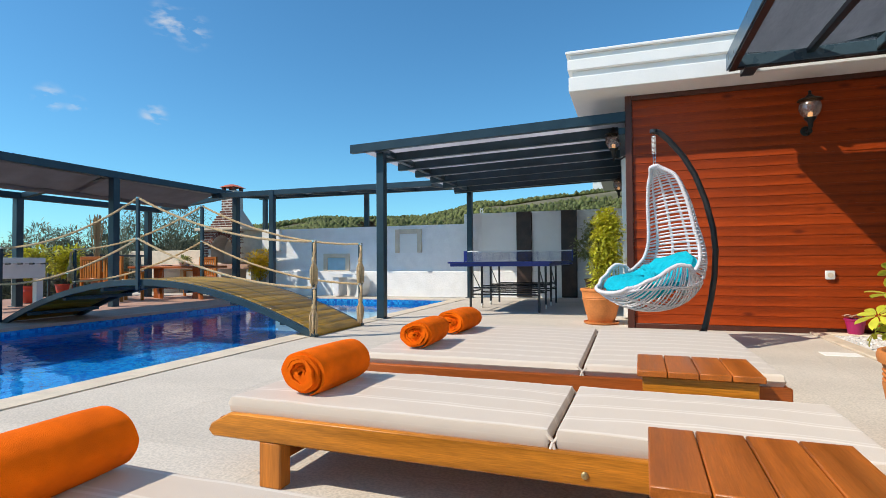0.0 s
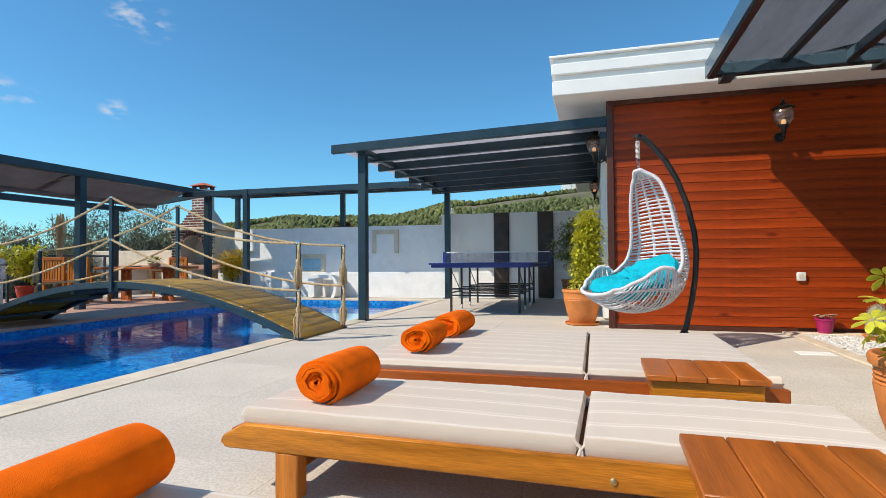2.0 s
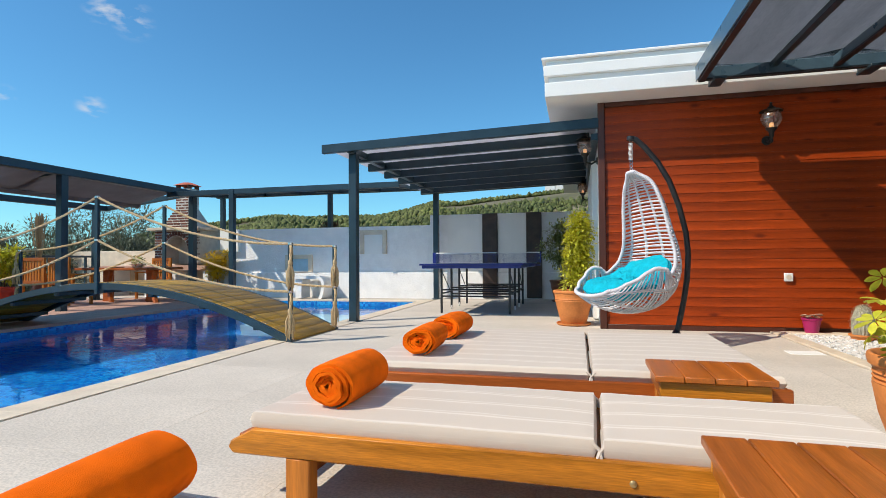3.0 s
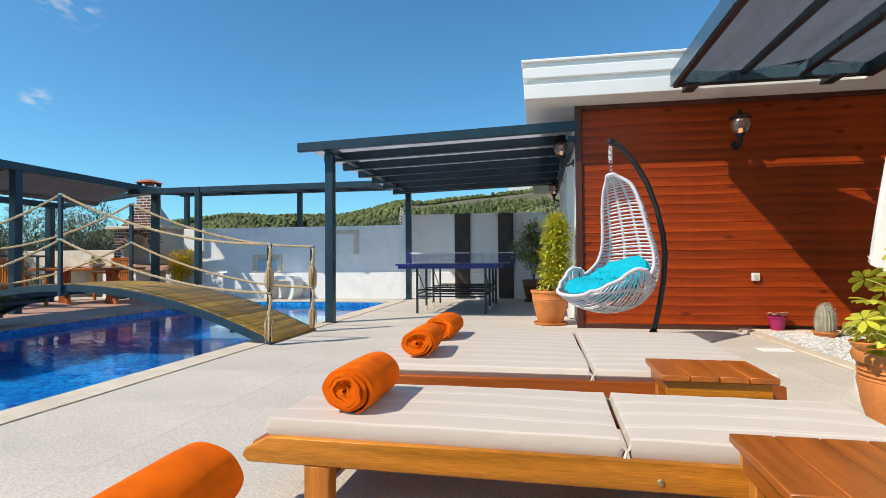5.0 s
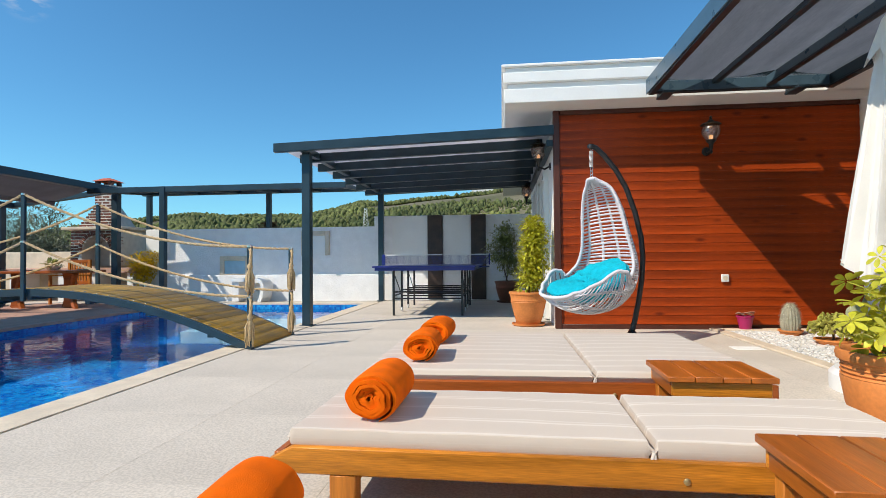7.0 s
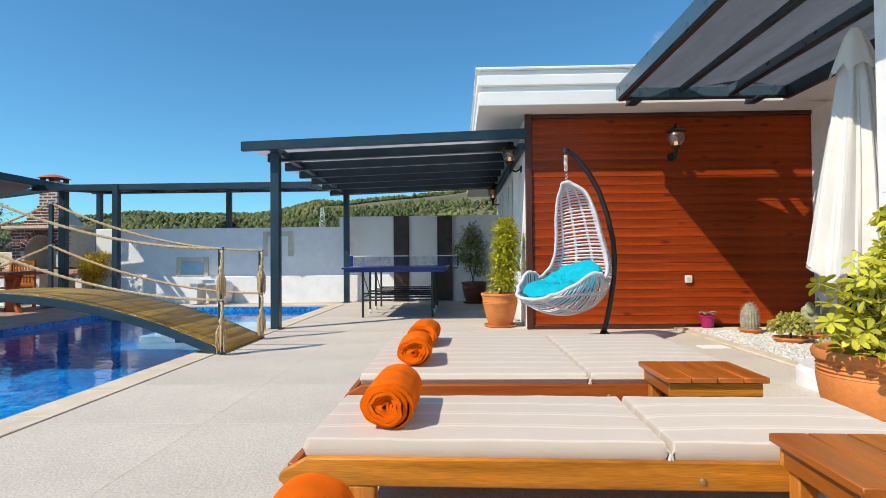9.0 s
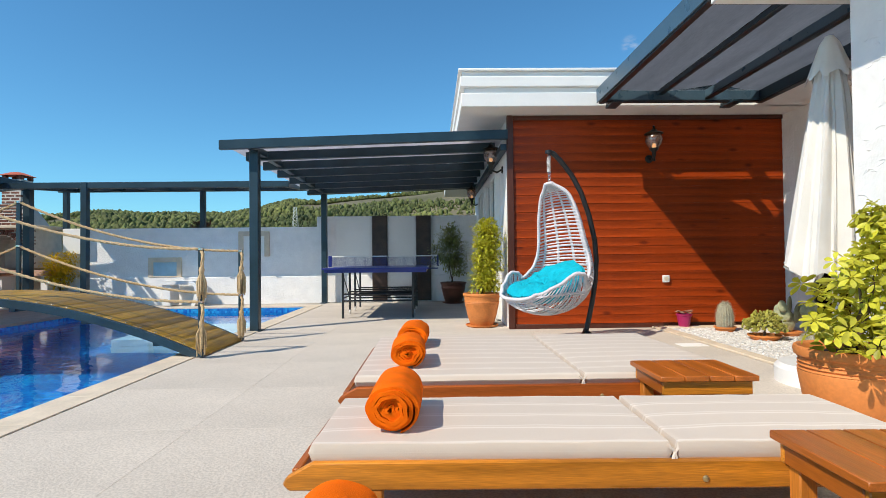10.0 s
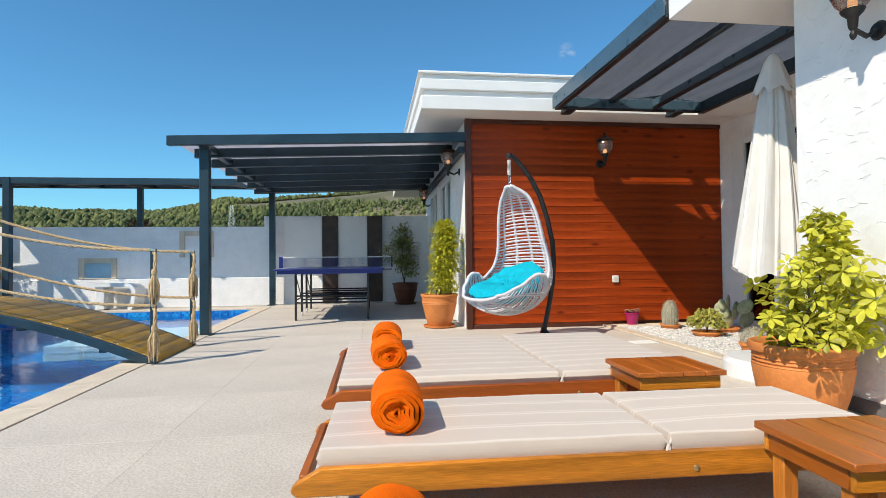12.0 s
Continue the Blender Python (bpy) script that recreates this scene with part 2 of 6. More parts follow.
M_TERRA_D = mat("brown_glazed_clay", (0.17, 0.055, 0.03), 0.45, vary=0.2, scale=5, fine=50)
M_LEAF = mat("yellow_green_leaf", (0.66, 0.63, 0.05), 0.5, vary=0.2, scale=9, fine=40, island=0.4, bump=0, through_light=0.35)
M_LEAF_D = mat("green_leaf", (0.42, 0.44, 0.14), 0.5, vary=0.25, scale=9, fine=40, island=0.5, bump=0, through_light=0.25)
M_LEAF_Y = mat("golden_leaf", (0.85, 0.56, 0.02), 0.5, vary=0.25, scale=9, fine=40, island=0.4, bump=0, through_light=0.3)
M_OLIVE = mat("olive_leaf", (0.22, 0.235, 0.15), 0.6, vary=0.25, scale=3, fine=20, island=0.55, bump=0, through_light=0.2)
M_BARK = mat("bark", (0.13, 0.09, 0.06), 0.85, vary=0.3, scale=9, fine=60, bump=0.6, depth=0.01)
M_PINE = mat("pine_foliage", (0.12, 0.17, 0.045), 0.8, vary=0.35, scale=0.05, fine=2, island=0.5, bump=0, second=(0.27, 0.29, 0.08), through_light=0.15)
M_SCRUB = mat("dry_scrub", (0.17, 0.17, 0.07), 0.9, vary=0.35, scale=0.06, fine=0.9, bump=0, second=(0.24, 0.20, 0.13))
M_ROPE = mat("hemp_rope", (0.58, 0.41, 0.22), 0.9, vary=0.2, scale=40, fine=300, bump=0.5, depth=0.004)
M_BRIDGE = mat("varnished_planks", (0.46, 0.26, 0.028), 0.5, vary=0.4, scale=4, fine=50, stretch=(5, 0.4, 5), rand=0.38, bump=0.06)
M_DECK = mat("terracotta_deck", (0.52, 0.31, 0.23), 0.7, vary=0.12, scale=4, fine=70, rand=0.14)
M_BLUE = mat("blue_table_paint", (0.012, 0.022, 0.20), 0.35, vary=0.1, scale=4, fine=60, bump=0.03)
M_STONE_D = mat("dark_stone_panel", (0.055, 0.032, 0.024), 0.5, vary=0.4, scale=6, fine=40)
M_BRICK = mat("red_brick", (0.20, 0.075, 0.05), 0.85, vary=0.25, scale=10, fine=80, rand=0.35, bump=0.4)
M_MORTAR = mat("pale_mortar", (0.58, 0.54, 0.47), 0.9, vary=0.1, scale=8, fine=80, bump=0.4)
M_TILE_R = mat("red_roof_tile", (0.55, 0.12, 0.05), 0.7, vary=0.2, scale=8, fine=60)
M_PEBBLE = mat("white_pebbles", (0.72, 0.70, 0.67), 0.6, vary=0.1, scale=20, fine=80, island=0.3)
M_CREAM = mat("cream_canvas", (0.84, 0.81, 0.76), 0.9, vary=0.06, scale=5, fine=250, bump=0.3, through_light=0.2, sheen=0.2)
M_PLASTIC = mat("white_plastic", (0.78, 0.78, 0.76), 0.35, vary=0.03, bump=0.03)
M_IRON = mat("antique_iron", (0.03, 0.028, 0.026), 0.5, 0.4, vary=0.3, scale=30, fine=160, bump=0.3)
M_PANE = glassy("window_pane", (0.50, 0.53, 0.57), 1.5, 0.02)
M_ROOFGLASS = glassy("smoked_roof_sheet", (0.42, 0.45, 0.50), 1.45, 0.08)
M_PINK = mat("magenta_plastic", (0.36, 0.012, 0.10), 0.4, vary=0.08)
M_CACTUS = mat("cactus_skin", (0.42, 0.40, 0.30), 0.7, vary=0.2, scale=12, fine=80)
M_SPINE = mat("pale_spines", (0.66, 0.60, 0.47), 0.7, vary=0.1)
M_SOIL = mat("potting_soil", (0.06, 0.04, 0.028), 0.95, vary=0.3, scale=20, fine=90, bump=0.8, depth=0.01)
M_BULB = glow("bulb", (1.0, 0.62, 0.25), 0.9)
M_GLOBE = glassy("globe_glass", (0.80, 0.62, 0.58), 2.6, 0.16)
globe_milk = M_GLOBE.node_tree.nodes.new("ShaderNodeBsdfTranslucent")
globe_milk.inputs["Color"].default_value = (0.85, 0.66, 0.62, 1)
globe_skin = M_GLOBE.node_tree.nodes.new("ShaderNodeBsdfDiffuse")
globe_skin.inputs["Color"].default_value = (0.60, 0.44, 0.42, 1)
globe_add = M_GLOBE.node_tree.nodes.new("ShaderNodeMixShader")
globe_mix = M_GLOBE.node_tree.nodes.new("ShaderNodeMixShader")
globe_mix.inputs[0].default_value = 0.15
globe_out = [n for n in M_GLOBE.node_tree.nodes if n.type == "OUTPUT_MATERIAL"][0]
globe_old = globe_out.inputs["Surface"].links[0].from_socket
M_GLOBE.node_tree.links.new(globe_milk.outputs[0], globe_add.inputs[1])
M_GLOBE.node_tree.links.new(globe_skin.outputs[0], globe_add.inputs[2])
M_GLOBE.node_tree.links.new(globe_old, globe_mix.inputs[1])
M_GLOBE.node_tree.links.new(globe_add.outputs[0], globe_mix.inputs[2])
M_GLOBE.node_tree.links.new(globe_mix.outputs[0], globe_out.inputs["Surface"])
# awning fabric darkened to carry the shade of the folded bundle
M_FABRIC_D = mat("shade_dark_fabric", (0.17, 0.165, 0.18), 0.85, vary=0.15, scale=3, fine=200, bump=0.2, through_light=0.15)
# the canopy steel in a lighter blue, for faces that catch sun and sky
M_FASCIA = mat("lit_steel", (0.06, 0.11, 0.155), 0.3, vary=0.12, scale=6, fine=60, bump=0.05)
M_TEAK_D = mat("red_brown_teak", (0.36, 0.085, 0.012), 0.42, vary=0.28, scale=3.5, fine=50, stretch=(0.3, 5, 5), bump=0.15, specular=0.35)
# skirting stone; the same grey also stands in for dimness behind glass
M_GREY = mat("grey_stone_and_dim_room", (0.16, 0.15, 0.145), 0.7, vary=0.15)
M_BRASS = mat("dull_brass", (0.45, 0.33, 0.16), 0.4, 0.8, vary=0.1, bump=0)
M_CHROME = mat("polished_steel", (0.6, 0.6, 0.6), 0.2, 1.0, vary=0.05, bump=0)


# ---- building helpers ----
def smooth(me, angle=40):
    for p in me.polygons:
        p.use_smooth = True
    me.set_sharp_from_angle(angle=radians(angle))


def part(name, bm, material, parent=None, label="", soft=True):
    """Links a bmesh, made in world coordinates, as one mesh under a thing or a part."""
    me = bpy.data.meshes.new(name)
    bm.to_mesh(me)
    bm.free()
    me.materials.append(material)
    if soft:
        smooth(me)
    ob = new(name, me)
    if parent is not None:
        hang(ob, parent)
    if label:
        ob["label"] = label
    return ob


def hang(ob, parent):
    ob.parent = parent
    if parent.type == "EMPTY":
        ob.matrix_parent_inverse = Matrix.Translation(-parent.location)


def thing(name, at, label, category, group=""):
    ob = new(name)
    ob.location = at
    ob.empty_display_size = 0.1
    return tagged(ob, label, category, group)


def setting(name, bm, material, label, soft=True):
    return tagged(part(name, bm, material, None, "", soft), label, "", "", "structure")


def B():
    return bmesh.new()


def bx(bm, x0, y0, z0, x1, y1, z1, bev=0.0, m=None):
    """A box between two corners, its edges chamfered."""
    t = bmesh.new()
    bmesh.ops.create_cube(t, size=1.0)
    for v in t.verts:
        v.co = Vector(((x0 + x1) / 2 + v.co.x * (x1 - x0), (y0 + y1) / 2 + v.co.y * (y1 - y0), (z0 + z1) / 2 + v.co.z * (z1 - z0)))
    if bev:
        bmesh.ops.bevel(t, geom=t.edges[:], offset=bev, segments=2 if bev > 0.012 else 1, affect="EDGES")
    join(bm, t, m)
    return bm


def join(bm, t, m=None):
    if m is not None:
        bmesh.ops.transform(t, matrix=m, verts=t.verts[:])
    vs = [bm.verts.new(v.co) for v in t.verts]
    t.verts.index_update()
    for f in t.faces:
        bm.faces.new([vs[v.index] for v in f.verts])
    t.free()


def tube(bm, pts, r, seg=8, caps=True):
    """A round bar along points; r is one radius or one a point."""
    pts = [Vector(p) for p in pts]
    rs = r if isinstance(r, (list, tuple)) else [r] * len(pts)
    rings = []
    prev = None
    for i, p in enumerate(pts):
        d = (pts[min(i + 1, len(pts) - 1)] - pts[max(i - 1, 0)]).normalized()
        if prev is None:
            up = Vector((0, 0, 1)) if abs(d.z) < 0.9 else Vector((1, 0, 0))
            a = d.cross(up).normalized()
        else:
            a = (prev - d * prev.dot(d)).normalized()
        prev = a
        c = d.cross(a)
        rings.append([bm.verts.new(p + (a * math.cos(k * math.tau / seg) + c * math.sin(k * math.tau / seg)) * rs[i]) for k in range(seg)])
    for a, b in zip(rings, rings[1:]):
        for k in range(seg):
            bm.faces.new((a[k], a[(k + 1) % seg], b[(k + 1) % seg], b[k]))
    if caps:
        bm.faces.new(rings[0][::-1])
        bm.faces.new(rings[-1])
    return bm


def lathe(bm, at, prof, seg=32):
    """A turned form: prof is radius and height, from bottom to top, closed on the axis where the radius is 0."""
    at = Vector(at)
    rings = []
    for r, z in prof:
        if r < 1e-5:
            rings.append([bm.verts.new(at + Vector((0, 0, z)))])
        else:
            rings.append([bm.verts.new(at + Vector((r * math.cos(k * math.tau / seg), r * math.sin(k * math.tau / seg), z))) for k in range(seg)])
    for a, b in zip(rings, rings[1:]):
        for k in range(seg):
            q = [a[k % len(a)], a[(k + 1) % len(a)], b[(k + 1) % len(b)], b[k % len(b)]]
            u = list(dict.fromkeys(q))
            if len(u) > 2:
                bm.faces.new(u)
    return bm


def sag(p, q, drop, n=14):
    p, q = Vector(p), Vector(q)
    return [p.lerp(q, i / n) - Vector((0, 0, drop * 4 * (i / n) * (1 - i / n))) for i in range(n + 1)]


def leaf(bm, at, direction, length, width, fold=0.15):
    """One pointed leaf, folded along its middle."""
    d = Vector(direction).normalized()
    s = d.cross(Vector((0, 0, 1)))
    s = s.normalized() if s.length > 1e-3 else Vector((1, 0, 0))
    n = s.cross(d)
    a = Vector(at)
    v = [bm.verts.new(a), bm.verts.new(a + d * length * 0.5 + s * width / 2 + n * width * fold), bm.verts.new(a + d * length - n * length * 0.12), bm.verts.new(a + d * length * 0.5 - s * width / 2 + n * width * fold)]
    m = bm.verts.new(a + d * length * 0.52)
    for q in ((v[0], v[1], m), (v[1], v[2], m), (v[2], v[3], m), (v[3], v[0], m)):
        bm.faces.new(q)


def crown(bm, rng, centre, radii, count, length, width, hollow=0.35):
    """Leaves through an uneven ellipsoid, pointing outwards and a little down."""
    c = Vector(centre)
    for _ in range(count):
        d = Vector((rng.gauss(0, 1), rng.gauss(0, 1), rng.gauss(0, 1))).normalized()
        k = hollow + (1 - hollow) * rng.random() ** 0.6
        lump = 0.75 + 0.5 * noise.noise(d * 2.2 + c)
        p = c + Vector((d.x * radii[0], d.y * radii[1], d.z * radii[2])) * k * lump
        w = (d + Vector((rng.uniform(-0.8, 0.8), rng.uniform(-0.8, 0.8), rng.uniform(-0.6, 0.6)))).normalized()
        leaf(bm, p, w, length * rng.uniform(0.7, 1.2), width * rng.uniform(0.7, 1.2))


# ---- ground, terrace and pool ----
POOL_X0, POOL_X1, POOL_Y1 = -7.25, -3.45, 10.20
COPING = 0.22
WATER = -0.10


def hill(az):
    """How high the far ridge stands, as a slope, by compass angle from ahead, clockwise."""
    keys = ((-180, 0.02), (-90, 0.02), (-60, 0.015), (-48, 0.03), (-41, 0.062), (-36, 0.079), (-31.5, 0.090), (-28, 0.087), (-24.5, 0.086), (-21.5, 0.086),
            (-18, 0.100), (-15.2, 0.115), (-12.6, 0.113), (-9.5, 0.121), (-5, 0.128), (-1.5, 0.138), (2, 0.146), (12, 0.155), (30, 0.15), (60, 0.10), (100, 0.03), (180, 0.02))
    for (a, p), (b, q) in zip(keys, keys[1:]):
        if a <= az <= b:
            return p + (q - p) * (az - a) / (b - a)
    return 0.02


def terrain(x, y):
    r = math.hypot(x, y)
    az = math.degrees(math.atan2(x, y))
    crest = 175.0
    top = hill(az) * crest - 1.8
    k = min(1.0, max(0.0, (r - 30) / (crest - 30)))
    z = -3.0 + (top + 3.0) * (k * k * (3 - 2 * k))
    if r > crest:
        z = top - (top + 3) * min(1, (r - crest) / 500) ** 1.2
    return z + (noise.noise(Vector((x, y, 0)) * 0.03) * 2.2 + noise.noise(Vector((x, y, 3)) * 0.11) * 0.7) * min(1, max(0, (r - 20) / 60))


bm = B()
rings = [0.0, 12, 22, 30, 40, 50, 60, 72, 85, 98, 110, 122, 134, 146, 158, 168, 178, 190, 210, 250, 330, 450, 700, 1200, 2500]
rows = []
SEG = 144
for r in rings:
    rows.append([bm.verts.new((r * math.sin(k * math.tau / SEG), r * math.cos(k * math.tau / SEG), terrain(r * math.sin(k * math.tau / SEG), r * math.cos(k * math.tau / SEG)))) for k in range(SEG)] if r else [bm.verts.new((0, 0, -3.0))])
for a, b in zip(rows, rows[1:]):
    for k in range(SEG):
        if len(a) == 1:
            bm.faces.new((a[0], b[(k + 1) % SEG], b[k]))
        else:
            bm.faces.new((a[k], a[(k + 1) % SEG], b[(k + 1) % SEG], b[k]))
setting("ground", bm, M_SCRUB, "dry scrub-covered hillside beyond the villa")

# bed of the terrace, below the slabs
bm = B()
bx(bm, POOL_X1, -5.0, -1.6, 6.0, 11.4, -0.014)
bx(bm, POOL_X0 - 6.5, POOL_Y1, -1.6, POOL_X1, 11.4, -0.014)
terrace = setting("terrace_floor", bm, M_PAVE, "pale pebbled concrete paving round the pool")
bm = B()
bx(bm, POOL_X0 - 6.5, -5.0, -1.6, POOL_X0, POOL_Y1, -0.04)
deck = setting("deck_floor", bm, M_DECK, "terracotta-coloured decking beside the pool")
# pool basin
bm = B()
bx(bm, POOL_X0 - 0.01, -5.2, -1.75, POOL_X1 + 0.01, POOL_Y1 + 0.01, -1.45)
bx(bm, POOL_X0 - 0.012, -5.2, -1.5, POOL_X0 + 0.02, POOL_Y1, -0.02)
bx(bm, POOL_X1 - 0.02, -5.2, -1.5, POOL_X1 + 0.012, POOL_Y1, -0.02)
bx(bm, POOL_X0, POOL_Y1 - 0.02, -1.5, POOL_X1, POOL_Y1 + 0.012, -0.02)
bx(bm, POOL_X0, -5.2, -1.5, POOL_X1, -5.0, -0.02)
setting("pool_basin", bm, M_POOL, "swimming pool lined with blue mosaic tiles")
bm = B()
bx(bm, -5.3, 7.0, -1.45, POOL_X1 - 0.02, 8.7, -0.40, 0.02)
setting("pool_shelf", bm, M_SHELF, "pale shallow shelf at the pool's far end")
bm = B()
n = 40
grid = [[bm.verts.new((POOL_X0 + (POOL_X1 - POOL_X0) * i / 12, -5.0 + (POOL_Y1 + 5.0) * j / n, WATER)) for i in range(13)] for j in range(n + 1)]
for j in range(n):
    for i in range(12):
        bm.faces.new((grid[j][i], grid[j][i + 1], grid[j + 1][i + 1], grid[j + 1][i]))
pool_water = setting("water", bm, M_WATER, "clear rippled pool water")
pool_water.visible_shadow = False

# ---- house ----
WX0, WX1, WY, WZ = -0.135, 3.33, 6.50, 2.66


def cornice(x0, y0, x1, y1):
    """Stepped parapet: a plain lower band, a recess and an upper band with a thin coping."""
    bm = B()
    bx(bm, x0 + 0.03, y0 + 0.03, 2.64, x1, y1, 2.80, 0.006)
    base = setting("parapet_far", bm, M_PAINT, "stepped white parapet along the flat roof")
    for d, z0, z1, e in ((0.07, 2.801, 2.87, 0.004), (0.02, 2.871, 2.99, 0.006), (0.045, 2.991, 3.05, 0.004), (0.0, 3.051, 3.08, 0.006)):
        bm = B()
        bx(bm, x0 + d, y0 + d, z0, x1 - 0.01, y1 - 0.01, z1, e)
        part("band", bm, M_PAINT, base)


bm = B()
bx(bm, -0.12, WY + 0.02, -0.3, 6.0, 11.6, 2.66)
setting("wall_house", bm, M_STUCCO, "white stucco house wall")
bm = B()
bx(bm, WX1, 2.95, -0.3, 6.0, WY + 0.02, 2.66)
setting("wall_recess", bm, M_STUCCO, "white stucco wall beside the terrace door")
bm = B()
bx(bm, 1.39, -6.0, -0.3, 6.0, 2.95, 2.64)
front = setting("wall_front", bm, M_TROWEL, "trowelled white stucco wall")
# crescent ridges that the trowel left on the front wall
rng = random.Random(91)
bm = B()
for k in range(420):
    y, z = rng.uniform(0.2, 2.93), rng.uniform(0.1, 2.6)
    r, span, lean = rng.uniform(0.025, 0.06), rng.uniform(1.2, 2.3), rng.gauss(0, 0.4) + rng.choice((0, 0, math.pi))
    high = rng.uniform(0.0012, 0.0034)
    prev = None
    for i in range(8):
        q = i / 7
        an = math.pi / 2 + (q - 0.5) * span + lean
        e = math.sin(math.pi * q)
        cy, cz = math.cos(an), math.sin(an)
        wob = r * (1 + 0.12 * noise.noise(Vector((k, q * 3, 0))))
        row = [bm.verts.new((1.3905, y + cy * (wob - 0.016 * e), z + cz * (wob - 0.016 * e) * 0.75)),
               bm.verts.new((1.389 - high * e, y + cy * wob, z + cz * wob * 0.75)),
               bm.verts.new((1.3905, y + cy * (wob + 0.004 * e), z + cz * (wob + 0.004 * e) * 0.75))]
        if prev:
            for a in (0, 1):
                bm.faces.new((prev[a], row[a], row[a + 1], prev[a + 1]))
        prev = row
bmesh.ops.recalc_face_normals(bm, faces=bm.faces[:])
tagged(part("trowel_mark", bm, M_TROWEL, front), "", "", "", "stuff")
cornice(-0.75, 6.03, 6.2, 15.0)
bm = B()
bx(bm, 2.73, 3.4, 2.64, 6.2, 6.1, 3.02, 0.006)
setting("parapet_recess", bm, M_PAINT, "white eave over the terrace door")
bm = B()
bx(bm, 0.86, -6.2, 2.60, 6.2, 3.5, 3.02, 0.006)
setting("parapet_front", bm, M_PAINT, "white eave above the front wall")
bm = B()
bx(bm, 1.377, -5.9, 0.0, 1.388, 2.945, 0.085, 0.003)
setting("baseboard_front", bm, M_GREY, "grey stone skirting of the white wall")

# back wall
bm = B()
bx(bm, -8.65, 11.2, -0.3, -3.5, 11.45, 1.585)
bx(bm, -3.5, 11.2, -0.3, -0.12, 11.45, 1.80)
bx(bm, -8.65, 11.15, -0.3, -0.12, 11.2, 0.555, 0.01)
setting("wall_back", bm, M_STUCCO, "white garden wall with a rough plinth")


# ---- fixed parts of the house ----
frame_bm = B()
bx(frame_bm, WX0, WY - 0.05, 0.0, WX0 + 0.075, WY + 0.03, WZ - 0.02, 0.005)
setting("trim_left", frame_bm, M_TRIM, "dark wooden corner post of the cladding")
bm = B()
bx(bm, WX0 + 0.077, WY - 0.045, WZ - 0.075, WX1 - 0.005, WY + 0.0, WZ - 0.022, 0.005)
setting("trim_top", bm, M_TRIM, "dark wooden top rail of the cladding")
bm = B()
bx(bm, WX0 + 0.077, WY - 0.04, 0.0, 1.78, WY + 0.0, 0.055, 0.004)
setting("baseboard", bm, M_TRIM, "dark wooden base rail of the cladding")
bm = B()
bx(bm, WX0 + 0.077, WY - 0.004, 0.0, WX1 - 0.004, WY + 0.019, WZ - 0.022)
cladding = setting("cladding", bm, M_TRIM, "red-brown stained weatherboard wall")

# terrace door in the recess wall, mostly behind the parasol
door = B()
for y0, y1, z0, z1 in ((4.50, 4.58, 0.02, 2.36), (5.96, 6.20, 0.02, 2.36), (4.58, 5.96, 2.28, 2.36), (4.58, 5.96, 0.02, 0.09), (5.32, 5.39, 0.09, 2.28)):
    bx(door, WX1 - 0.05, y0, z0, WX1 + 0.02, y1, z1, 0.006)
d1 = tagged(part("door_1", door, M_PLASTIC), "white-framed glazed terrace door", "door", "", "structure")
for y0, y1 in ((4.58, 5.32), (5.39, 5.96)):
    bm = B()
    bx(bm, WX1 - 0.02, y0, 0.09, WX1 - 0.008, y1, 2.28)
    part("pane", bm, M_PANE, d1).visible_shadow = False
# white sheet added behind the glass to lighten the panes
bm = B()
bx(bm, WX1 - 0.006, 4.55, 0.05, WX1 - 0.002, 6.15, 2.32)
part("pale_sheet", bm, M_PAINT, d1)
# glazed doors in the side wall under the pergola
for k, (y0, y1) in enumerate(((7.35, 8.65), (9.0, 10.1))):
    bm = B()
    for a, b, z0, z1 in ((y0, y0 + 0.09, 0.02, 2.12), (y1 - 0.09, y1, 0.02, 2.12), (y0 + 0.09, y1 - 0.09, 2.02, 2.12), (y0 + 0.09, y1 - 0.09, 0.02, 0.12), ((y0 + y1) / 2 - 0.05, (y0 + y1) / 2 + 0.05, 0.12, 2.02)):
        bx(bm, -0.19, a, z0, -0.11, b, z1, 0.006)
    w = tagged(part("window_%d" % (k + 1), bm, M_PLASTIC), "white-framed glazed door under the pergola", "door", "", "structure")
    for a, b in ((y0 + 0.09, (y0 + y1) / 2 - 0.05), ((y0 + y1) / 2 + 0.05, y1 - 0.09)):
        bm = B()
        bx(bm, -0.150, a, 0.12, -0.140, b, 2.02)
        part("pane", bm, M_PANE, w)
    # grey sheet standing in for the dim room behind the panes
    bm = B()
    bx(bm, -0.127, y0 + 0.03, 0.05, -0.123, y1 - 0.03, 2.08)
    part("dim_room_sheet", bm, M_GREY, w)

# niches and dark panels of the back wall
for k, (x0, x1, z0, z1) in enumerate(((-5.13, -4.49, 0.97, 1.50), (-7.0, -6.31, 0.56, 0.97))):
    bm = B()
    for a, b, c, d in ((x0, x0 + 0.10, z0, z1), (x1 - 0.10, x1, z0, z1), (x0 + 0.10, x1 - 0.10, z1 - 0.10, z1)):
        bx(bm, a, 11.145, c, b, 11.20, d, 0.008)
    if k:
        bx(bm, x0 + 0.1, 11.145, z0, x1 - 0.1, 11.2, z0 + 0.02, 0.004)
    setting("trim_niche_%d" % (k + 1), bm, M_COPING, "travertine surround of a wall niche")
    bm = B()
    bx(bm, x0 + 0.1, 11.178, z0, x1 - 0.1, 11.197, z1 - 0.10)
    setting("niche_back_%d" % (k + 1), bm, M_PAINT if k == 0 else mat("pale_blue_tile", (0.35, 0.55, 0.68), 0.4, vary=0.1), "smooth back of a wall niche")
